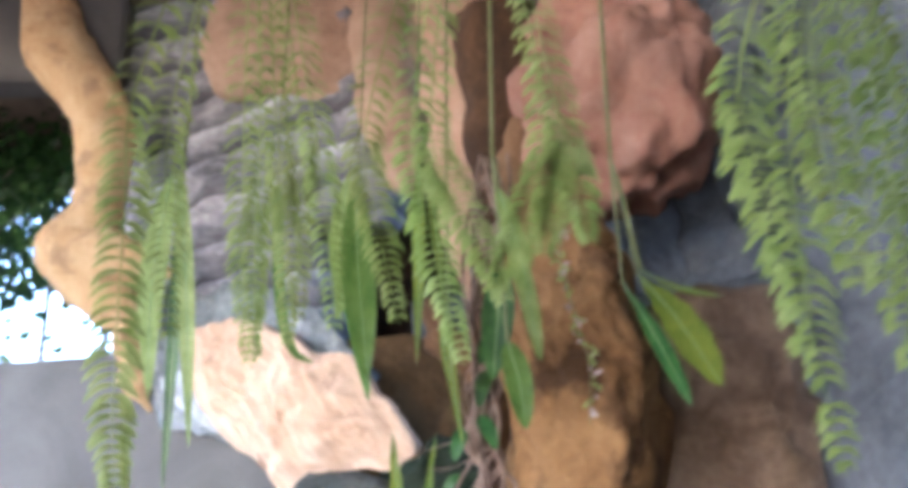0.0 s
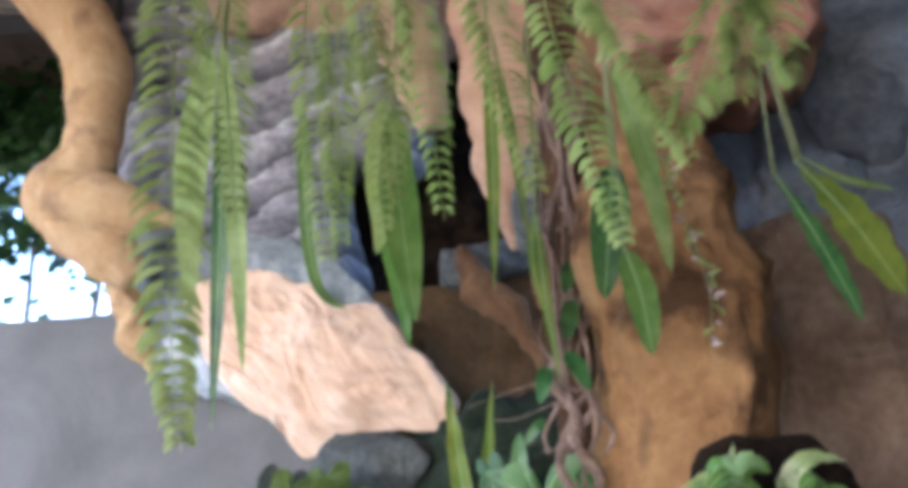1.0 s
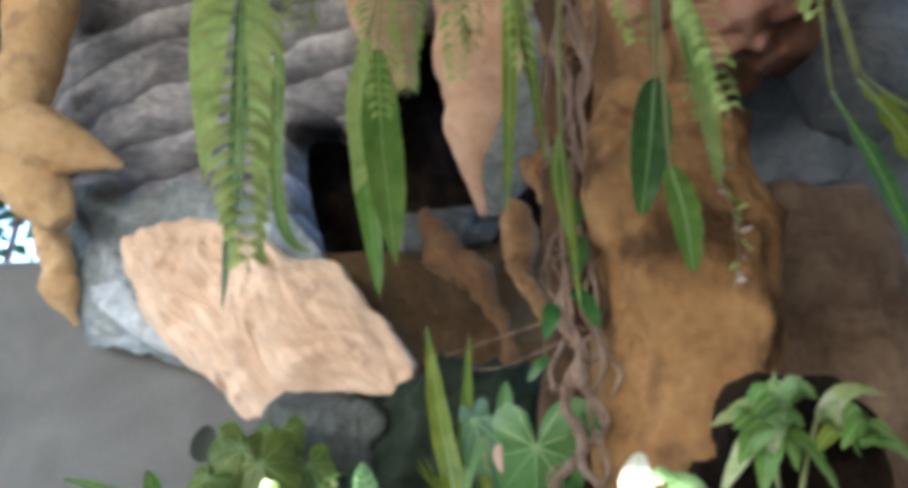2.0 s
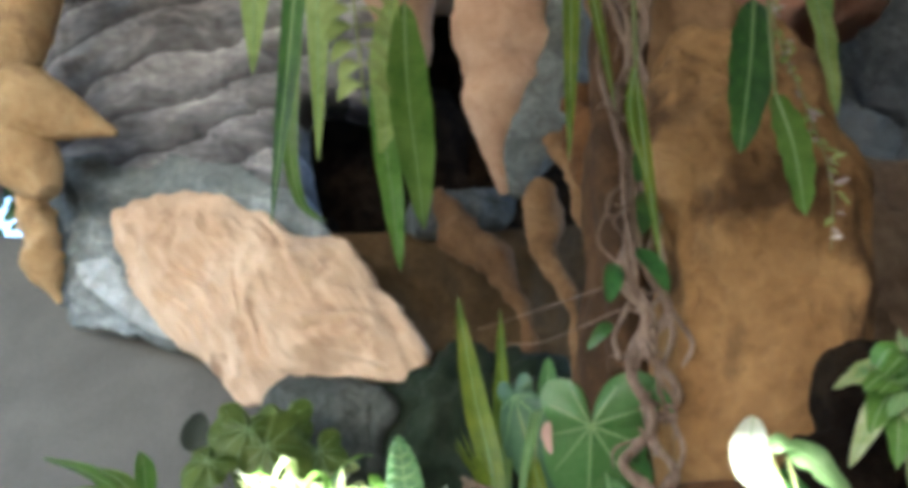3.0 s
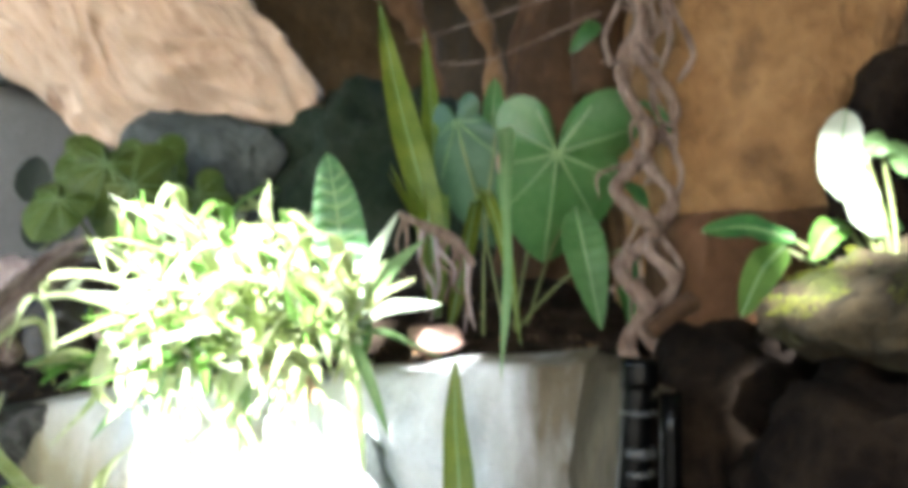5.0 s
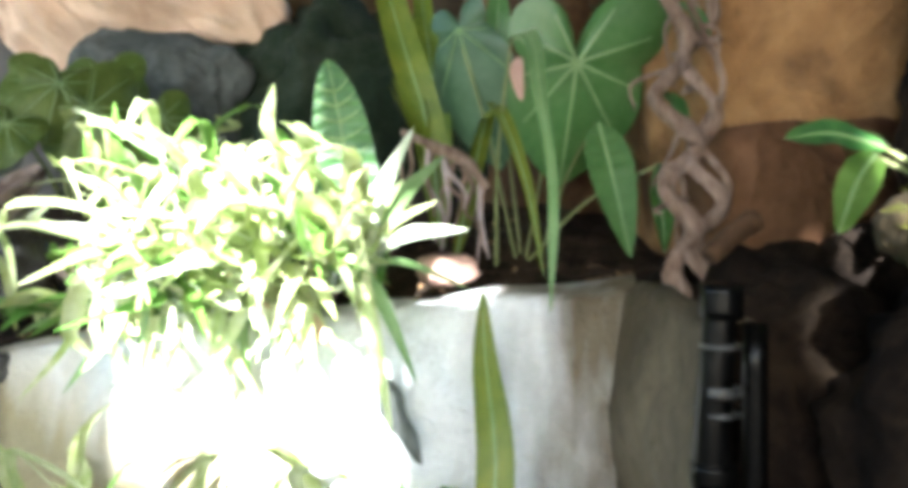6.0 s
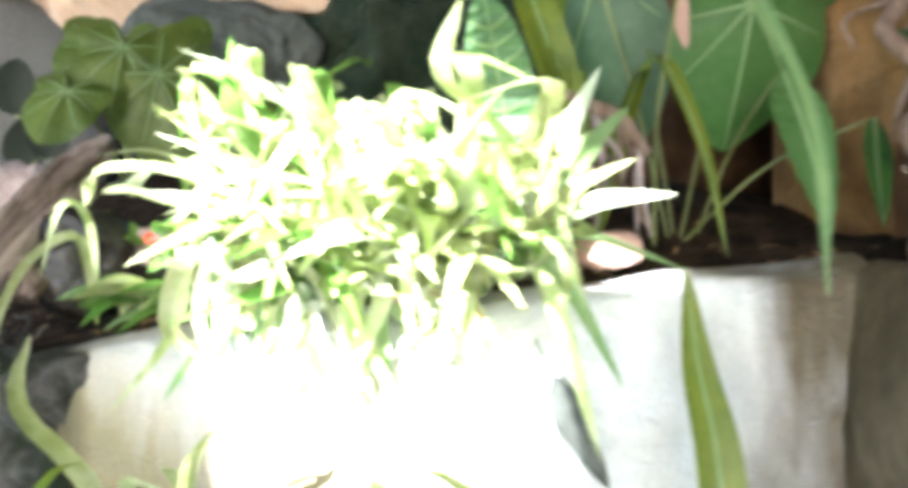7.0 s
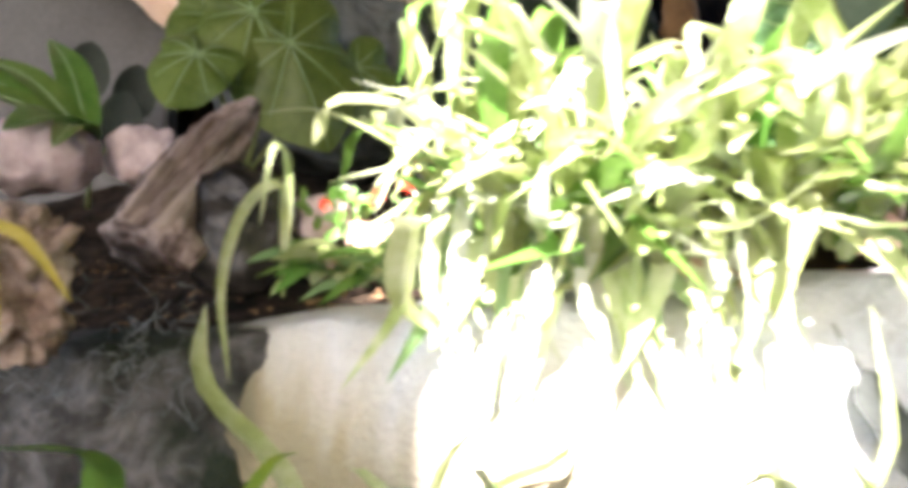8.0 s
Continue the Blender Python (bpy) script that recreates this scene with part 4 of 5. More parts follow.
for tip, w, m in (((0.181, 2.925, 0.692), 0.036, L_PALE), ((0.185, 3.012, 0.795), 0.036, L_LIGHT), ((0.176, 2.90, 0.614), 0.016, L_LIGHT), ((0.13, 2.99, 0.83), 0.030, L_PALE), ((0.10, 2.90, 0.50), 0.022, L_LIGHT),
                  ((0.06, 2.88, 0.44), 0.022, L_SPIDER), ((0.12, 3.0, 0.76), 0.024, L_SPIDER), ((0.15, 2.95, 0.73), 0.022, L_SPIDER)):
    p, q = Vector((0.06, 3.02, 0.635)), Vector(tip)
    part("leaf", leaf([p, p.lerp(q, 0.4) + Vector((0, 0, 0.02)), q], w, shape="lance", n=12, fold=0.3, face=(-0.2, -0.6, 0.8)), m, ends)
# leaves that drape over the edging
drape = thing("spider_plant", (-0.08, 3.19, 0.57), "spider plant with leaves draped over the pale edging", "plant", "spider plants along the edging")
for k in range(44):
    f = 0.26 + 0.0165 * k + 0.03 * rnd.random()
    p = Vector((-0.34 + 0.42 * f, 3.43 - 0.29 * f, 0.545 + 0.06 * f)) + jit(0.014)
    drop = rnd.uniform(0.03, 0.17)
    o = Vector((-0.565, -0.825, 0)) * rnd.uniform(0.05, 0.13)
    q = p + o + Vector((rnd.uniform(-0.07, 0.07), rnd.uniform(-0.03, 0.0), -drop))
    part("leaf", leaf([p, p + o * 0.6 + Vector((0, 0, rnd.uniform(0.03, 0.08))), p + o + Vector((0, 0, -0.02)), q], rnd.uniform(0.014, 0.03), shape="lance", n=14, fold=0.2, face=(-0.56, -0.8, 0.4)), rnd.choice((L_SPIDER, L_PALE, L_SPIDER, L_LIGHT)), drape)
# broad young leaves standing among the grass
young = thing("broad_leaf_plant", (-0.12, 3.45, 0.60), "young broad-leaved plant among the spider plants", "plant")
for k in range(16):
    p = Vector((-0.22 + 0.2 * rnd.random(), 3.42 + rnd.uniform(-0.1, 0.08), 0.66 + 0.1 * rnd.random()))
    q = p + Vector((rnd.uniform(-0.09, 0.09), rnd.uniform(-0.05, 0.0), rnd.uniform(0.02, 0.13)))
    add_leaf(young, [p, (p + q) / 2 + Vector((0, 0, 0.015)), q], rnd.uniform(0.022, 0.036), rnd.choice((L_LIGHT, L_SPIDER, L_BLADE)), shape="lance", n=10, face=(0, -0.7, 0.6))
    stalk((-0.12, 3.45, 0.60), p, young, 0.002)
# low tufts in front of the edging
for i, (p, cnt, ln, spread) in enumerate((((-0.30, 3.22, -0.01), 12, 0.55, 0.35), ((-0.16, 3.08, -0.01), 14, 0.62, 0.35), ((-0.02, 2.96, -0.01), 14, 0.60, 0.35), ((0.06, 2.90, -0.01), 12, 0.55, 0.3), ((-0.52, 3.2, -0.01), 9, 0.6, 0.3))):
    tuft(p, cnt, ln, spread, 300 + i, (0, -0.1), 0.020, L_BLADE if p[0] < -0.4 else L_SPIDER, 0.25, 0.0)

cg = thing("grass_blade", (-0.44, 3.42, 0.52), "arching green grass blade hanging over the edging", "grass")
part("leaf", leaf([(-0.36, 3.4, 0.53), (-0.38, 3.34, 0.64), (-0.43, 3.26, 0.62), (-0.46, 3.2, 0.55), (-0.455, 3.17, 0.47)], 0.012, shape="strap", n=20, fold=0.3), L_SPIDER, cg)
part("leaf", leaf([(-0.36, 3.4, 0.53), (-0.37, 3.36, 0.66), (-0.40, 3.3, 0.68), (-0.42, 3.25, 0.6)], 0.01, shape="strap", n=16, fold=0.3), L_SPIDER, cg)

# ---------------------------------------------------------------- plants, wood and stones at the shaded end of the bed
pl = thing("pleated_leaf_plant", (-0.28, 4.08, 0.72), "olive green plant with broad pleated heart-shaped leaves", "plant")
for q, w, tip in (((-0.33, 4.13, 1.03), 0.14, (-0.05, -0.05, -0.13)), ((-0.20, 4.15, 1.05), 0.15, (0.02, -0.05, -0.15)),
                  ((-0.24, 3.94, 0.95), 0.20, (0.08, -0.04, -0.18)), ((-0.40, 3.90, 0.90), 0.11, (-0.05, -0.05, -0.09)), ((-0.30, 3.96, 1.0), 0.14, (-0.03, -0.05, -0.13)), ((-0.08, 4.05, 0.95), 0.13, (0.06, -0.04, -0.12))):
    q = Vector(q)
    b, veins = heart(q, q + Vector(tip), w, (rnd.uniform(-0.4, 0.1), -0.85, rnd.uniform(0.2, 0.6)), pleat=0.05, curl=0.2, steps=48)
    ob = part("leaf", b, L_PLEAT, pl)
    for v in veins:
        part("vein", limb(v, [0.002, 0.0015, 0.0006], n=8, sides=4), VEIN, ob)
    stalk((-0.28, 4.08, 0.72), q, pl)
# round leaves modelled in place of the shadows cast on the grey wall
dp = thing("leaf_shadow_plant", (-0.42, 5.0, 0.85), "near-black round-leaved plant in place of leaf shadows on the grey wall", "plant")
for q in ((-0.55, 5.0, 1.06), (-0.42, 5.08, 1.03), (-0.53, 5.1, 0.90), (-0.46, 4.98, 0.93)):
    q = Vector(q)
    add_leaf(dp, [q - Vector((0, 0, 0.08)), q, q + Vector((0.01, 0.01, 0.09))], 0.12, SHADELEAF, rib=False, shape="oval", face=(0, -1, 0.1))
    stalk((-0.42, 5.0, 0.85), q - Vector((0, 0, 0.08)), dp)
lp = thing("lance_leaf_plant", (-0.55, 3.95, 0.64), "green plant with pointed leaves growing between stones", "plant")
for q, w in (((-0.73, 4.0, 0.87), 0.06), ((-0.62, 4.08, 0.93), 0.06), ((-0.66, 3.7, 0.72), 0.07), ((-0.60, 3.66, 0.70), 0.05), ((-0.80, 3.95, 0.80), 0.06), ((-0.9, 4.1, 0.9), 0.06)):
    q = Vector(q)
    p = Vector((-0.55, 3.92, 0.74))
    add_leaf(lp, [p, p.lerp(q, 0.5) + Vector((0, 0, 0.03)), q], w, L_HANG, shape="lance", fold=0.25, face=(0, -0.6, 1))
stalk((-0.55, 3.95, 0.64), (-0.55, 3.92, 0.74), lp)

lg = thing("log", (-0.46, 3.62, 0.55), "weathered grey-brown driftwood log leaning on stones", "log")
part("trunk", limb([(-0.335, 3.75, 0.80), (-0.385, 3.70, 0.74), (-0.44, 3.64, 0.665), (-0.495, 3.58, 0.575)], [0.018, 0.034, 0.042, 0.05], n=60, sides=64, rough=0.34, freq=9, ridges=0.07), WOOD, lg)
part("stub", limb([(-0.48, 3.58, 0.61), (-0.455, 3.55, 0.585), (-0.43, 3.54, 0.565)], [0.028, 0.025, 0.016], n=20, sides=36, rough=0.2, freq=20, ridges=0.12), WOOD, lg)
part("splinter", limb([(-0.39, 3.66, 0.73), (-0.43, 3.60, 0.66), (-0.46, 3.55, 0.59)], [0.008, 0.012, 0.008], n=20, sides=8, rough=0.5, freq=20), WOOD, lg)
for i, (c, h, m, lab) in enumerate((
    ((-0.62, 3.82, 0.70), (0.085, 0.06, 0.05), STONE, "pale pinkish rounded stone among the plants"), ((-0.48, 3.84, 0.72), (0.05, 0.05, 0.045), STONE, "small grey-pink stone beside the log"),
    ((-0.635, 3.47, 0.535), (0.06, 0.05, 0.075), CRUMBLY, "crumbly brown stone on the edging"), ((-0.37, 3.585, 0.60), (0.068, 0.042, 0.085), HOLLOWSTONE, "glossy stone blackened for the dark hollow beneath the log"),
    ((-0.27, 3.58, 0.63), (0.04, 0.03, 0.03), STONE, "small pinkish stone by the red flower"), ((-0.22, 3.52, 0.60), (0.03, 0.03, 0.025), PINK, "small brick-pink stone on the soil"),
    ((0.262, 3.17, 0.628), (0.05, 0.035, 0.024), PINK, "flat pinkish stone on the soil"), ((-0.05, 3.55, 0.70), (0.09, 0.05, 0.04), STONE, "pale stone half hidden in grass"),
)):
    rock("stone", c, h, m, lab, kind="thing", category="stone", seed=40 + i, amp=0.6 if m == CRUMBLY else 0.3, freq=3.2 if m == CRUMBLY else 1.6, sub=5 if m == CRUMBLY else 4)
# dark grey curled blade that makes the dark mark on the edging
dd = thing("dead_leaf", (0.13, 3.02, 0.44), "curled dark blade on the face of the edging", "leaf")
part("blade", leaf([(0.108, 3.045, 0.49), (0.122, 3.025, 0.44), (0.15, 2.995, 0.37)], 0.038, shape="lance", wave=0.25, waves=2.2, fold=0.7, n=20, face=(-0.56, -0.82, 0.1)), FOOT, dd)
part("stalk", limb([(0.108, 3.045, 0.49), (0.10, 3.055, 0.51), (0.095, 3.065, 0.53)], [0.002, 0.0015, 0.001], n=8, sides=5), FOOT, dd)
for pts, w, lab in (([(-0.095, 3.15, 0.615), (-0.07, 3.125, 0.60), (-0.03, 3.10, 0.563)], 0.036, "dry pink-brown leaf caught in the spider plants"),
                    ([(-0.005, 3.09, 0.575), (0.012, 3.075, 0.56), (0.03, 3.06, 0.535)], 0.03, "dry brown leaf lying over the concrete edging")):
    dry = thing("dead_leaf", pts[0], lab, "leaf")
    part("blade", leaf(pts, w, shape="oval", wave=0.12, waves=2.6, fold=0.35, n=18, face=(-0.5, -0.75, 0.45)), DUSTY, dry)
    part("stalk", limb([pts[0], Vector(pts[0]) + Vector((-0.012, 0.006, 0.008)), Vector(pts[0]) + Vector((-0.022, 0.01, 0.008))], [0.0018, 0.0013, 0.001], n=8, sides=5), DUSTY, dry)
yl = thing("yellow_leaf_plant", (-0.66, 3.46, 0.58), "yellowing narrow leaves drooping over a stone", "plant")
for q in ((-0.63, 3.36, 0.49), (-0.67, 3.35, 0.46), (-0.57, 3.38, 0.52), (-0.70, 3.36, 0.44)):
    part("leaf", leaf([(-0.66, 3.45, 0.60), (Vector(q) + Vector((-0.66, 3.42, 0.64))) / 2, q], 0.014, shape="lance", n=12), L_YELLOW, yl)
rf = thing("red_flower_plant", (-0.23, 3.52, 0.58), "small green plant with red flowers", "flower")
for k in range(34):
    p = Vector((-0.23, 3.52, 0.59)) + Vector((rnd.uniform(-0.08, 0.07), rnd.uniform(-0.05, 0.04), rnd.uniform(0.0, 0.07)))
    q = p + Vector((rnd.uniform(-0.03, 0.03), -0.012, rnd.uniform(-0.01, 0.02)))
    part("leaf", leaf([p, (p + q) / 2 + Vector((0, 0, 0.004)), q], 0.014, shape="oval", n=6, across=2), L_HANG if k % 4 else L_LIGHT, rf)
for p in ((-0.235, 3.47, 0.648), (-0.228, 3.475, 0.655), (-0.20, 3.47, 0.672), (-0.188, 3.47, 0.668), (-0.192, 3.475, 0.68), (-0.29, 3.5, 0.64)):
    for k in range(5):
        a = k * math.tau / 5
        q = Vector(p) + Vector((0.008 * math.cos(a), -0.004, 0.008 * math.sin(a)))
        part("petal", leaf([p, (Vector(p) + q) / 2, q], 0.01, shape="oval", n=5, across=2), FLOWER, rf)
ep = thing("edge_plant", (-0.29, 3.42, 0.53), "low plant with small glossy leaves on the edging", "plant")
for k in range(46):
    p = Vector((-0.27, 3.38, 0.54)) + Vector((rnd.uniform(-0.05, 0.08), rnd.uniform(-0.02, 0.03), rnd.uniform(0, 0.035)))
    p.y -= 0.69 * (p.x + 0.27)
    q = p + Vector((rnd.uniform(-0.11, 0.03), rnd.uniform(-0.07, 0.02), rnd.uniform(-0.025, 0.02)))
    part("leaf", leaf([p, (p + q) / 2 + Vector((0, 0, 0.015)), q], rnd.uniform(0.014, 0.027), shape="lance", n=8, face=(0, -0.5, 1)), rnd.choice((L_HANG, L_SPIDER, L_LIGHT)), ep)

# ---------------------------------------------------------------- plants on the mossy ledge
wp = thing("ledge_plant", (0.56, 2.47, 0.72), "sunlit plant with broad pale and green leaves on the mossy ledge", "plant")
for pts, w, m in (
    ([(0.505, 2.485, 0.825), (0.493, 2.485, 0.875), (0.507, 2.49, 0.932)], 0.060, L_PALE),
    ([(0.500, 2.48, 0.862), (0.507, 2.472, 0.825), (0.528, 2.47, 0.785)], 0.046, L_PALE),
    ([(0.520, 2.48, 0.82), (0.53, 2.47, 0.80), (0.545, 2.468, 0.785)], 0.026, L_LIGHT),
    ([(0.49, 2.57, 0.775), (0.44, 2.55, 0.745), (0.40, 2.54, 0.69)], 0.042, L_HANG),
    ([(0.52, 2.58, 0.785), (0.46, 2.60, 0.80), (0.39, 2.60, 0.79)], 0.035, L_DARK),
    ([(0.54, 2.52, 0.80), (0.49, 2.50, 0.79), (0.455, 2.49, 0.755)], 0.035, L_HANG),
    ([(0.514, 2.47, 0.879), (0.535, 2.468, 0.892), (0.565, 2.47, 0.885)], 0.032, L_LIGHT),
    ([(0.545, 2.475, 0.885), (0.585, 2.465, 0.868), (0.64, 2.465, 0.82)], 0.052, L_LIGHT),
    ([(0.52, 2.51, 0.84), (0.57, 2.52, 0.84), (0.63, 2.52, 0.80)], 0.035, L_DARK),
):
    add_leaf(wp, pts, w, m, shape="oval", wave=0.06, waves=2.3, n=24, face=(-0.3, -0.8, 0.5))
    stalk((0.56, 2.47, 0.70), pts[0], wp, 0.003, (0.01, 0, 0))
gp = thing("ledge_plant", (0.78, 2.5, 0.70), "bushy bright green broad-leaved plant on the mossy ledge", "plant")
for q, w in (((0.64, 2.48, 0.98), 0.045), ((0.68, 2.46, 0.91), 0.06), ((0.74, 2.45, 0.93), 0.05), ((0.80, 2.47, 0.90), 0.06), ((0.83, 2.5, 0.98), 0.05), ((0.79, 2.5, 1.09), 0.012),
             ((0.72, 2.46, 0.86), 0.06), ((0.95, 2.5, 0.93), 0.07), ((0.90, 2.48, 0.98), 0.05), ((1.02, 2.5, 1.05), 0.05), ((0.64, 2.46, 0.86), 0.045), ((0.88, 2.47, 0.86), 0.06), ((0.70, 2.52, 1.02), 0.04)):
    q = Vector(q)
    p = Vector((0.77, 2.5, 0.97)) if q.x < 0.88 else Vector((0.88, 2.52, 1.0))
    add_leaf(gp, [p, p.lerp(q, 0.45) + Vector((0, -0.01, 0.03)), q], w, L_SPIDER if w < 0.055 else L_HANG, shape="lance", n=16, fold=0.25, wave=0.04, face=(0, -0.6, 0.8))
for k in range(26):  # the crowded lower leaves
    c = Vector((0.76, 2.48, 1.0)) if k % 3 else Vector((0.93, 2.5, 0.98))
    a = rnd.uniform(-0.4, 3.6)
    p = c + jit(0.03)
    q = p + Vector((0.10 * math.cos(a), -0.03, 0.07 * math.sin(a) - 0.045)) * rnd.uniform(0.7, 1.2)
    add_leaf(gp, [p, p.lerp(q, 0.5) + Vector((0, -0.01, 0.02)), q], rnd.uniform(0.03, 0.055), rnd.choice((L_HANG, L_HANG, L_BLADE, L_LIGHT)), shape="oval", n=14, fold=0.2, wave=0.05, face=(-0.2, -0.7, 0.7))
for q in ((0.77, 2.5, 0.97), (0.88, 2.52, 1.0)):
    stalk((0.78, 2.5, 0.70), q, gp, 0.005)

# short moss on the ledge's upper end
bm = bmesh.new()
for v in ledge.data.vertices:
    p = v.co + ledge.location
    if v.normal.z > 0.4 and v.normal.y < 0.5 and 0.28 < p.x < 0.56 and noise.noise(p * 14) > -0.3 + 5 * abs(p.x - 0.42):
        for k in range(11):
            a = p + Vector((rnd.uniform(-0.009, 0.009), rnd.uniform(-0.009, 0.009), -0.002))
            b = a + v.normal * rnd.uniform(0.002, 0.005) + jit(0.0025)
            leaf_into(bm, [a, (a + b) / 2, b], 0.002, shape="lance", n=2, across=2)
tagged(part("moss_patch", bm, MOSSGREEN), "bright yellow-green moss on the stone ledge", "moss", "", "stuff")

# ---------------------------------------------------------------- leaves and ferns that hang from the added roof
def hanging(name, top, leaves, label, mat, shape="lance", **k):
    x, y, z = top
    t = thing(name, (x, y, 4.5), label, "hanging plant")
    part("stem", limb([(x, y, 4.52), (x + 0.02, y, (4.5 + z) / 2), (x, y, z)], [0.007, 0.006, 0.005], n=14, sides=7), STEM, t)
    for pts, w, m in leaves:
        add_leaf(t, pts, w, m or mat, shape=shape, n=26, **k)
        part("stalk", limb([(x, y, z), (Vector((x, y, z)) + Vector(pts[0])) / 2 + Vector((0, 0, 0.03)), pts[0]], [0.005, 0.004, 0.004], n=12, sides=6), STEM, t)
    return t


hanging("hanging_leaf_plant", (0.1, 3.82, 2.75), [
    ([(0.085, 3.80, 2.45), (0.10, 3.72, 2.1), (0.13, 3.64, 1.8), (0.157, 3.60, 1.56)], 0.14, None),
    ([(0.03, 3.86, 2.45), (0.04, 3.90, 2.1), (0.10, 3.93, 1.75), (0.135, 3.92, 1.52)], 0.09, None),
    ([(0.05, 3.80, 2.5), (0.02, 3.76, 2.2), (0.04, 3.72, 1.95), (0.02, 3.68, 1.82)], 0.09, L_FERN)], "green hanging plant with long broad leaves and pale midribs", L_HANG, wave=0.04, fold=0.2)
hanging("hanging_leaf_plant", (-0.28, 3.9, 2.8), [([(-0.28, 3.9, 2.5), (-0.27, 3.93, 2.15), (-0.25, 3.97, 1.9), (-0.20, 4.0, 1.75), (-0.11, 4.02, 1.70)], 0.055, None)], "hanging strap leaf with a curled tip", L_HANG, shape="strap", wave=0.05)
hanging("hanging_leaf_plant", (0.37, 2.9, 2.3), [([(0.372, 2.9, 2.2), (0.37, 2.9, 1.85), (0.36, 2.9, 1.51)], 0.04, None), ([(0.40, 2.95, 2.2), (0.43, 2.9, 1.9), (0.45, 2.85, 1.62)], 0.03, None)], "narrow green hanging strap leaves", L_BLADE)
hanging("hanging_leaf_plant", (0.46, 2.75, 2.1), [([(0.455, 2.75, 1.66), (0.465, 2.74, 1.45), (0.49, 2.75, 1.25)], 0.028, None), ([(0.46, 2.75, 1.7), (0.44, 2.75, 1.55), (0.47, 2.72, 1.36)], 0.02, None)], "thin yellow-green hanging leaf", L_BLADE)
hanging("hanging_leaf_plant", (0.58, 2.44, 2.0), [
    ([(0.60, 2.53, 1.71), (0.585, 2.54, 1.57), (0.568, 2.57, 1.41)], 0.088, L_DARK),
    ([(0.605, 2.5, 1.50), (0.63, 2.5, 1.40), (0.645, 2.51, 1.277)], 0.072, None),
    ([(0.60, 2.42, 1.82), (0.65, 2.42, 1.63), (0.685, 2.45, 1.44)], 0.05, L_FERN),
    ([(0.59, 2.42, 1.9), (0.63, 2.4, 1.75), (0.66, 2.4, 1.6)], 0.05, L_FERN)], "hanging plant with dark and bright oval leaves", L_HANG, shape="oval", wave=0.04)
hanging("hanging_leaf_plant", (0.88, 2.34, 1.95), [
    ([(0.92, 2.32, 1.63), (1.01, 2.32, 1.51), (1.10, 2.32, 1.35)], 0.10, None),
    ([(0.89, 2.36, 1.62), (0.96, 2.36, 1.48), (1.04, 2.38, 1.31)], 0.05, L_DARK),
    ([(0.93, 2.32, 1.64), (1.02, 2.34, 1.60), (1.14, 2.36, 1.58)], 0.02, None)], "yellow-green hanging leaves on thin stalks", L_BLADE, shape="drop", wave=0.05)
hanging("hanging_leaf_plant", (-0.24, 2.4, 2.1), [
    ([(-0.25, 2.4, 1.95), (-0.21, 2.4, 1.6), (-0.18, 2.4, 1.24)], 0.045, None), ([(-0.25, 2.42, 1.9), (-0.235, 2.4, 1.5), (-0.235, 2.4, 1.14)], 0.035, L_DARK),
    ([(-0.28, 2.42, 1.95), (-0.30, 2.4, 1.65), (-0.28, 2.38, 1.35)], 0.07, None)], "olive hanging strap leaves", L_FERN)


def frond_into(bm, pts, length, gap, droop=0.45, seed=0):
    n = 60
    line, tan = catmull(pts, n)
    limb_into(bm, pts, [0.0025, 0.002, 0.001], n=24, sides=5)
    total = sum((b - a).length for a, b in zip(line, line[1:]))
    count = int(total / gap)
    r = random.Random(seed)
    for k in range(count):
        u = (k + 0.5) / count
        i = min(n, int(u * n))
        p, t = line[i], tan[i]
        size = length * min(1, 0.35 + 3.0 * (1 - u)) * (0.75 + 0.25 * min(1, u * 6)) * r.uniform(0.85, 1.1)
        for s in (-1, 1):
            side = t.cross(Vector((0.15, -1, 0.1))).normalized() * s
            d = (side + t * droop * r.uniform(0.6, 1.3) + Vector((0, r.uniform(-0.5, 0.1), -0.15))).normalized()
            q = p + d * size
            leaf_into(bm, [p, p + d * size * 0.5 + Vector((0, -0.004, 0.004)), q - Vector((0, 0, size * 0.12))], gap * 0.8, face=(0.2 * s, -0.6, 0.75), shape="lance", n=5, across=2, fold=0.2)


def fern(basket, fronds, seed):
    x, y, z = basket
    t = thing("hanging_fern", (x, y, 4.5), "green sword fern in a hanging pot with long drooping fronds", "fern", "hanging ferns")
    bm = bmesh.new()
    limb_into(bm, [(x, y, z - 0.09), (x, y, z - 0.04), (x, y, z + 0.06)], [0.06, 0.1, 0.11], n=12, sides=20)
    part("pot", bm, SHADE, t)
    part("cord", limb([(x, y, z + 0.05), (x, y, 4.52)], [0.003, 0.003], n=4, sides=6), BLACK, t)
    for k, (pts, w, gap) in enumerate(fronds):
        start = Vector((x, y, z + 0.06))
        top = Vector(pts[0])
        bm = bmesh.new()
        frond_into(bm, [start, (start + top) / 2 + Vector((0, 0, 0.08)), *pts], w, gap, seed=seed + k)
        part("frond", bm, L_FERN, t)
    return t


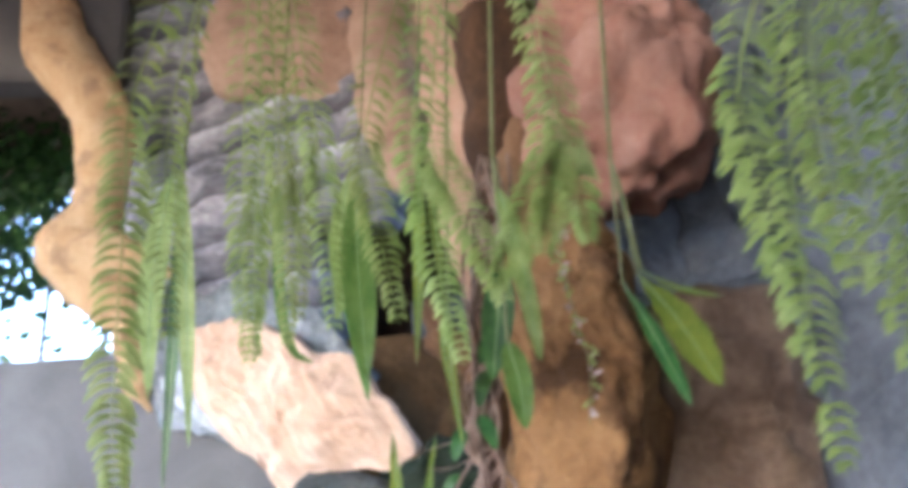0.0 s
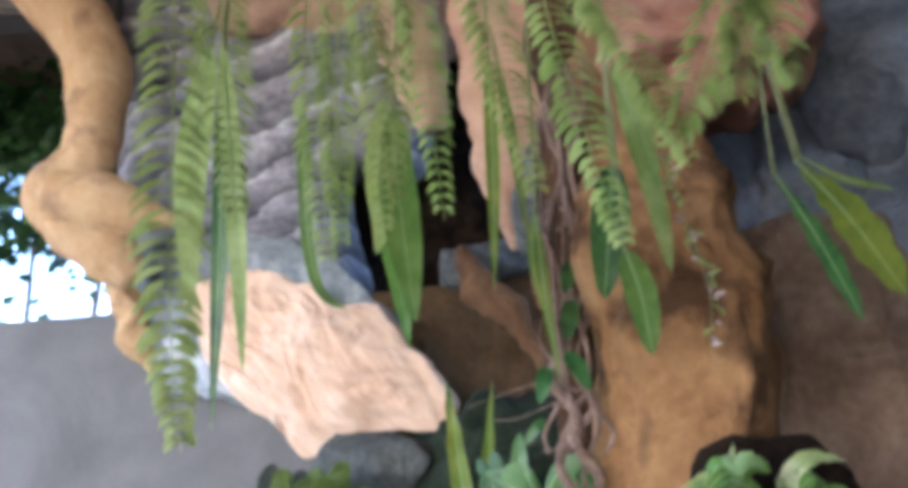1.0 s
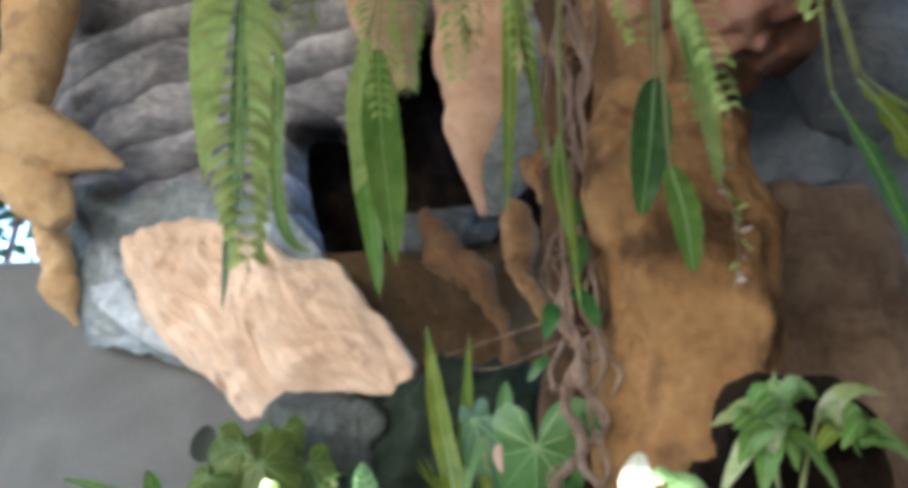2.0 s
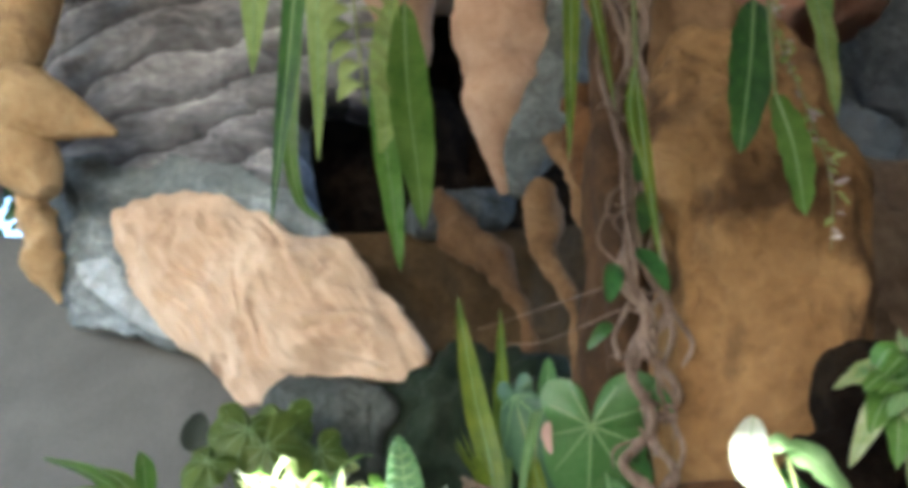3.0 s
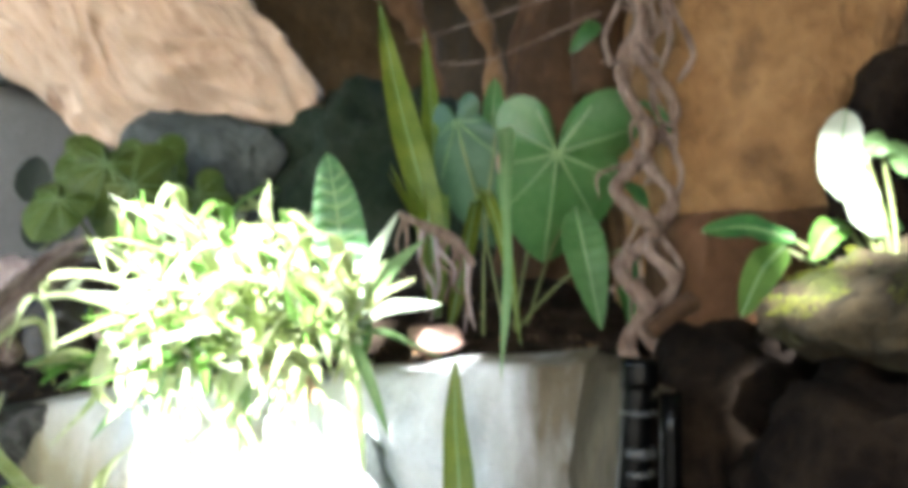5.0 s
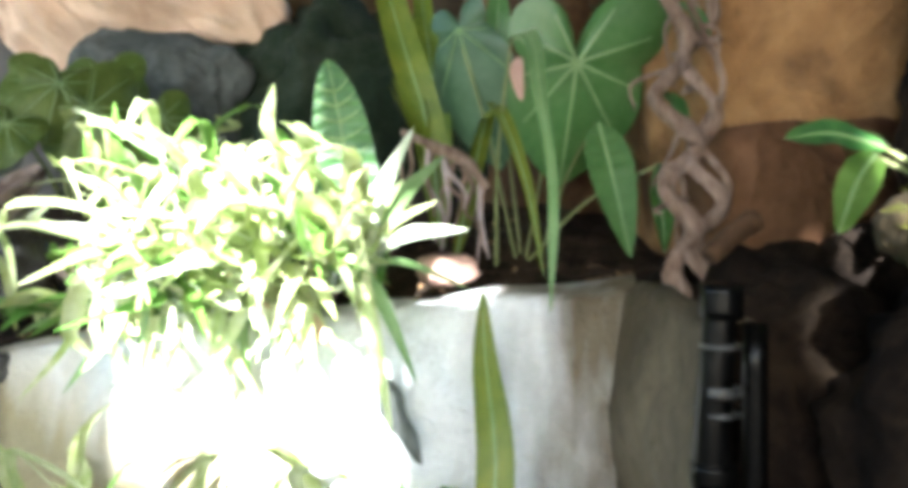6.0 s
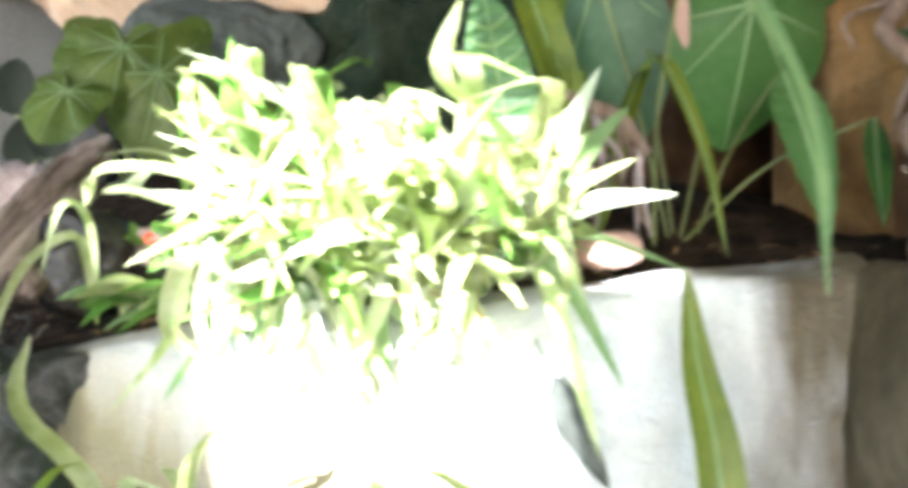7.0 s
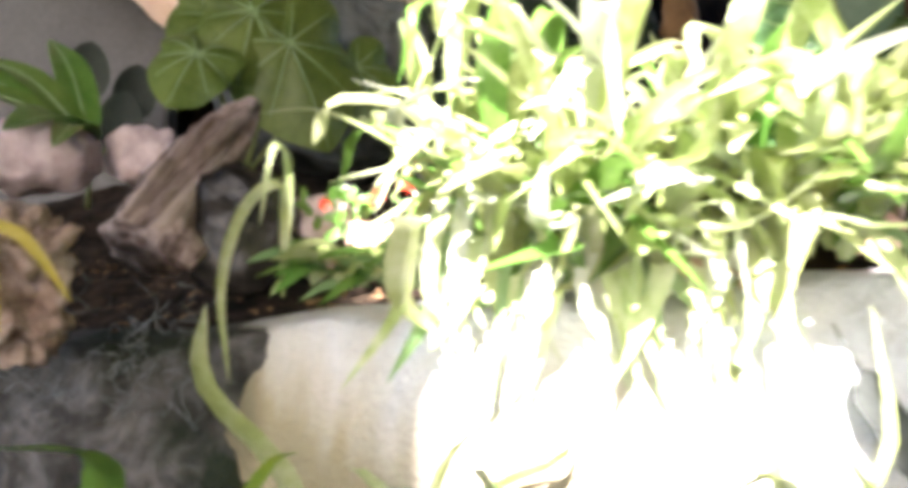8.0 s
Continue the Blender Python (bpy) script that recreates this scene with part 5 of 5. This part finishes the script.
fern((-0.02, 2.02, 2.65), [
    ([(-0.22, 1.95, 1.95), (-0.205, 1.92, 1.7), (-0.19, 1.9, 1.45), (-0.18, 1.9, 1.25), (-0.155, 1.9, 1.08)], 0.062, 0.024),
    ([(-0.16, 2.02, 1.95), (-0.15, 2.0, 1.7), (-0.12, 2.0, 1.42)], 0.06, 0.016),
    ([(0.02, 2.1, 1.9), (0.02, 2.1, 1.65), (0.03, 2.1, 1.40)], 0.045, 0.02),
    ([(0.06, 2.1, 1.9), (0.09, 2.1, 1.68), (0.10, 2.1, 1.42)], 0.045, 0.02),
    ([(0.14, 2.1, 1.95), (0.17, 2.1, 1.75), (0.20, 2.1, 1.45)], 0.055, 0.018),
    ([(0.11, 2.1, 1.95), (0.11, 2.1, 1.75), (0.12, 2.1, 1.48)], 0.055, 0.016),
    ([(-0.04, 2.2, 1.9), (-0.02, 2.2, 1.65), (0.0, 2.2, 1.40)], 0.055, 0.016)], 1)
fern((0.52, 1.93, 2.65), [
    ([(0.27, 2.0, 1.9), (0.29, 2.0, 1.7), (0.34, 2.0, 1.45)], 0.06, 0.018),
    ([(0.37, 2.0, 1.9), (0.41, 2.0, 1.62), (0.47, 2.0, 1.36)], 0.06, 0.02),
    ([(0.41, 1.9, 1.85), (0.47, 1.9, 1.66), (0.55, 1.9, 1.46)], 0.06, 0.02),
    ([(0.65, 1.9, 1.85), (0.60, 1.9, 1.65), (0.52, 1.9, 1.48)], 0.06, 0.02),
    ([(0.68, 1.9, 1.85), (0.70, 1.9, 1.72), (0.72, 1.9, 1.58)], 0.06, 0.02),
    ([(0.67, 1.88, 1.85), (0.65, 1.88, 1.7), (0.63, 1.9, 1.56)], 0.06, 0.02)], 20)
fern((1.06, 1.40, 2.0), [
    ([(0.93, 1.6, 1.75), (0.95, 1.6, 1.54), (0.98, 1.6, 1.30)], 0.065, 0.018),
    ([(0.90, 1.5, 1.75), (0.91, 1.5, 1.56), (0.94, 1.5, 1.36)], 0.065, 0.018),
    ([(0.98, 1.5, 1.75), (0.95, 1.5, 1.42), (0.97, 1.5, 1.12)], 0.06, 0.018),
    ([(0.97, 1.4, 1.75), (0.96, 1.4, 1.55), (0.97, 1.4, 1.36)], 0.065, 0.018),
    ([(1.03, 1.42, 1.75), (1.02, 1.42, 1.5), (1.04, 1.42, 1.25)], 0.065, 0.018),
    ([(1.08, 1.45, 1.75), (1.08, 1.45, 1.45), (1.10, 1.45, 1.15)], 0.06, 0.018),
    ([(1.14, 1.5, 1.75), (1.14, 1.5, 1.5), (1.17, 1.5, 1.2)], 0.065, 0.018),
    ([(1.02, 1.55, 1.75), (1.04, 1.55, 1.6), (1.06, 1.55, 1.4)], 0.065, 0.018),
    ([(1.2, 1.55, 1.78), (1.22, 1.55, 1.5), (1.25, 1.55, 1.25)], 0.065, 0.018)], 40)

cr = thing("creeper", (0.84, 2.80, 1.95), "thin dry creeper with tiny leaves on the ochre pillar", "creeper")
line, _ = catmull([(0.84, 2.82, 1.95), (0.80, 2.76, 1.8), (0.83, 2.73, 1.62), (0.86, 2.72, 1.45), (0.85, 2.73, 1.3)], 60)
part("stem", limb(line[::6], [0.003, 0.002, 0.001], n=40, sides=5), STEM, cr)
for k in range(70):
    p = line[rnd.randrange(0, 60)] + jit(0.012)
    q = p + Vector((rnd.uniform(-0.03, 0.03), -rnd.uniform(0.0, 0.02), rnd.uniform(-0.025, 0.012)))
    part("leaf", leaf([p, (p + q) / 2, q], 0.012, shape="oval", n=4, across=2), L_FERN if k % 3 else STONE, cr)

bm = bmesh.new()
for k in range(240):
    x = rnd.uniform(-0.95, 0.55)
    y = 3.17 - 0.69 * x + 0.08 + rnd.random() ** 1.5 * 0.7
    z = 0.54 + 0.146 * x + 0.17 * max(0, y - (3.17 - 0.69 * x) - 0.25) + 0.045 * noise.fractal(Vector((x * 4, y * 4, 3)), 0.9, 2, 5) + 0.006
    p = Vector((x, y, z))
    q = p + Vector((rnd.uniform(-0.035, 0.035), rnd.uniform(-0.035, 0.035), rnd.uniform(-0.002, 0.012)))
    leaf_into(bm, [p, (p + q) / 2 + Vector((0, 0, 0.005)), q], rnd.uniform(0.006, 0.018), face=(0, 0, 1), shape="oval", n=4, across=2, wave=0.1)
tagged(part("leaf_litter", bm, DUSKY), "dry brown leaf litter scattered on the soil", "litter", "", "stuff")
bm = bmesh.new()
for k in range(90):
    p = Vector((-0.56, 3.50, 0.47)) + Vector((rnd.uniform(-0.16, 0.12), rnd.uniform(-0.03, 0.05), rnd.uniform(-0.07, 0.05)))
    p.y -= 0.69 * (p.x + 0.56)
    pts = [p]
    for i in range(4):
        pts.append(pts[-1] + jit(0.022))
    limb_into(bm, pts, [0.0007, 0.0006, 0.0004], n=12, sides=4)
tagged(part("dry_moss", bm, DARKGREY), "pale wiry dry moss on the dark stone", "moss", "", "stuff")

# ---------------------------------------------------------------- beyond the wall
bm = bmesh.new()
box_into(bm, (-5.0, 5.32, 3.82), (-1.62, 5.6, 4.45))
bmesh.ops.bevel(bm, geom=bm.edges[:], offset=0.02, segments=2, affect="EDGES")
tagged(part("beam", bm, PANEL, smooth=False), "grey concrete beam above the garden wall", "beam", "", "structure")
hedge = thing("hedge", (-3.6, 7.6, 0), "dark green leafy shrub behind the garden wall", "shrub")
for k in range(7):
    p = Vector((-5.6 + 0.6 * k, 7.6 + rnd.uniform(-0.3, 0.3), 0))
    part("branch", limb([p, p + Vector((0.2, 0, 1.6)), p + Vector((rnd.uniform(-0.5, 0.5), 0.1, 4.3))], [0.05, 0.035, 0.01], n=14, sides=7), WOOD, hedge)
bm = bmesh.new()
for k in range(13000):
    x, y = rnd.uniform(-6.2, -1.6), rnd.uniform(7.1, 8.3)
    z = 2.0 + 3.2 * rnd.random() ** 0.8
    if z < 3.0 and rnd.random() < 0.93:
        continue
    p = Vector((x, y, z))
    q = p + Vector((rnd.uniform(-0.1, 0.1), rnd.uniform(-0.08, 0.04), rnd.uniform(-0.11, 0.05)))
    leaf_into(bm, [p, (p + q) / 2, q], 0.1, shape="lance", n=3, across=2)
part("foliage", bm, L_DARK, hedge)["kind"] = "stuff"
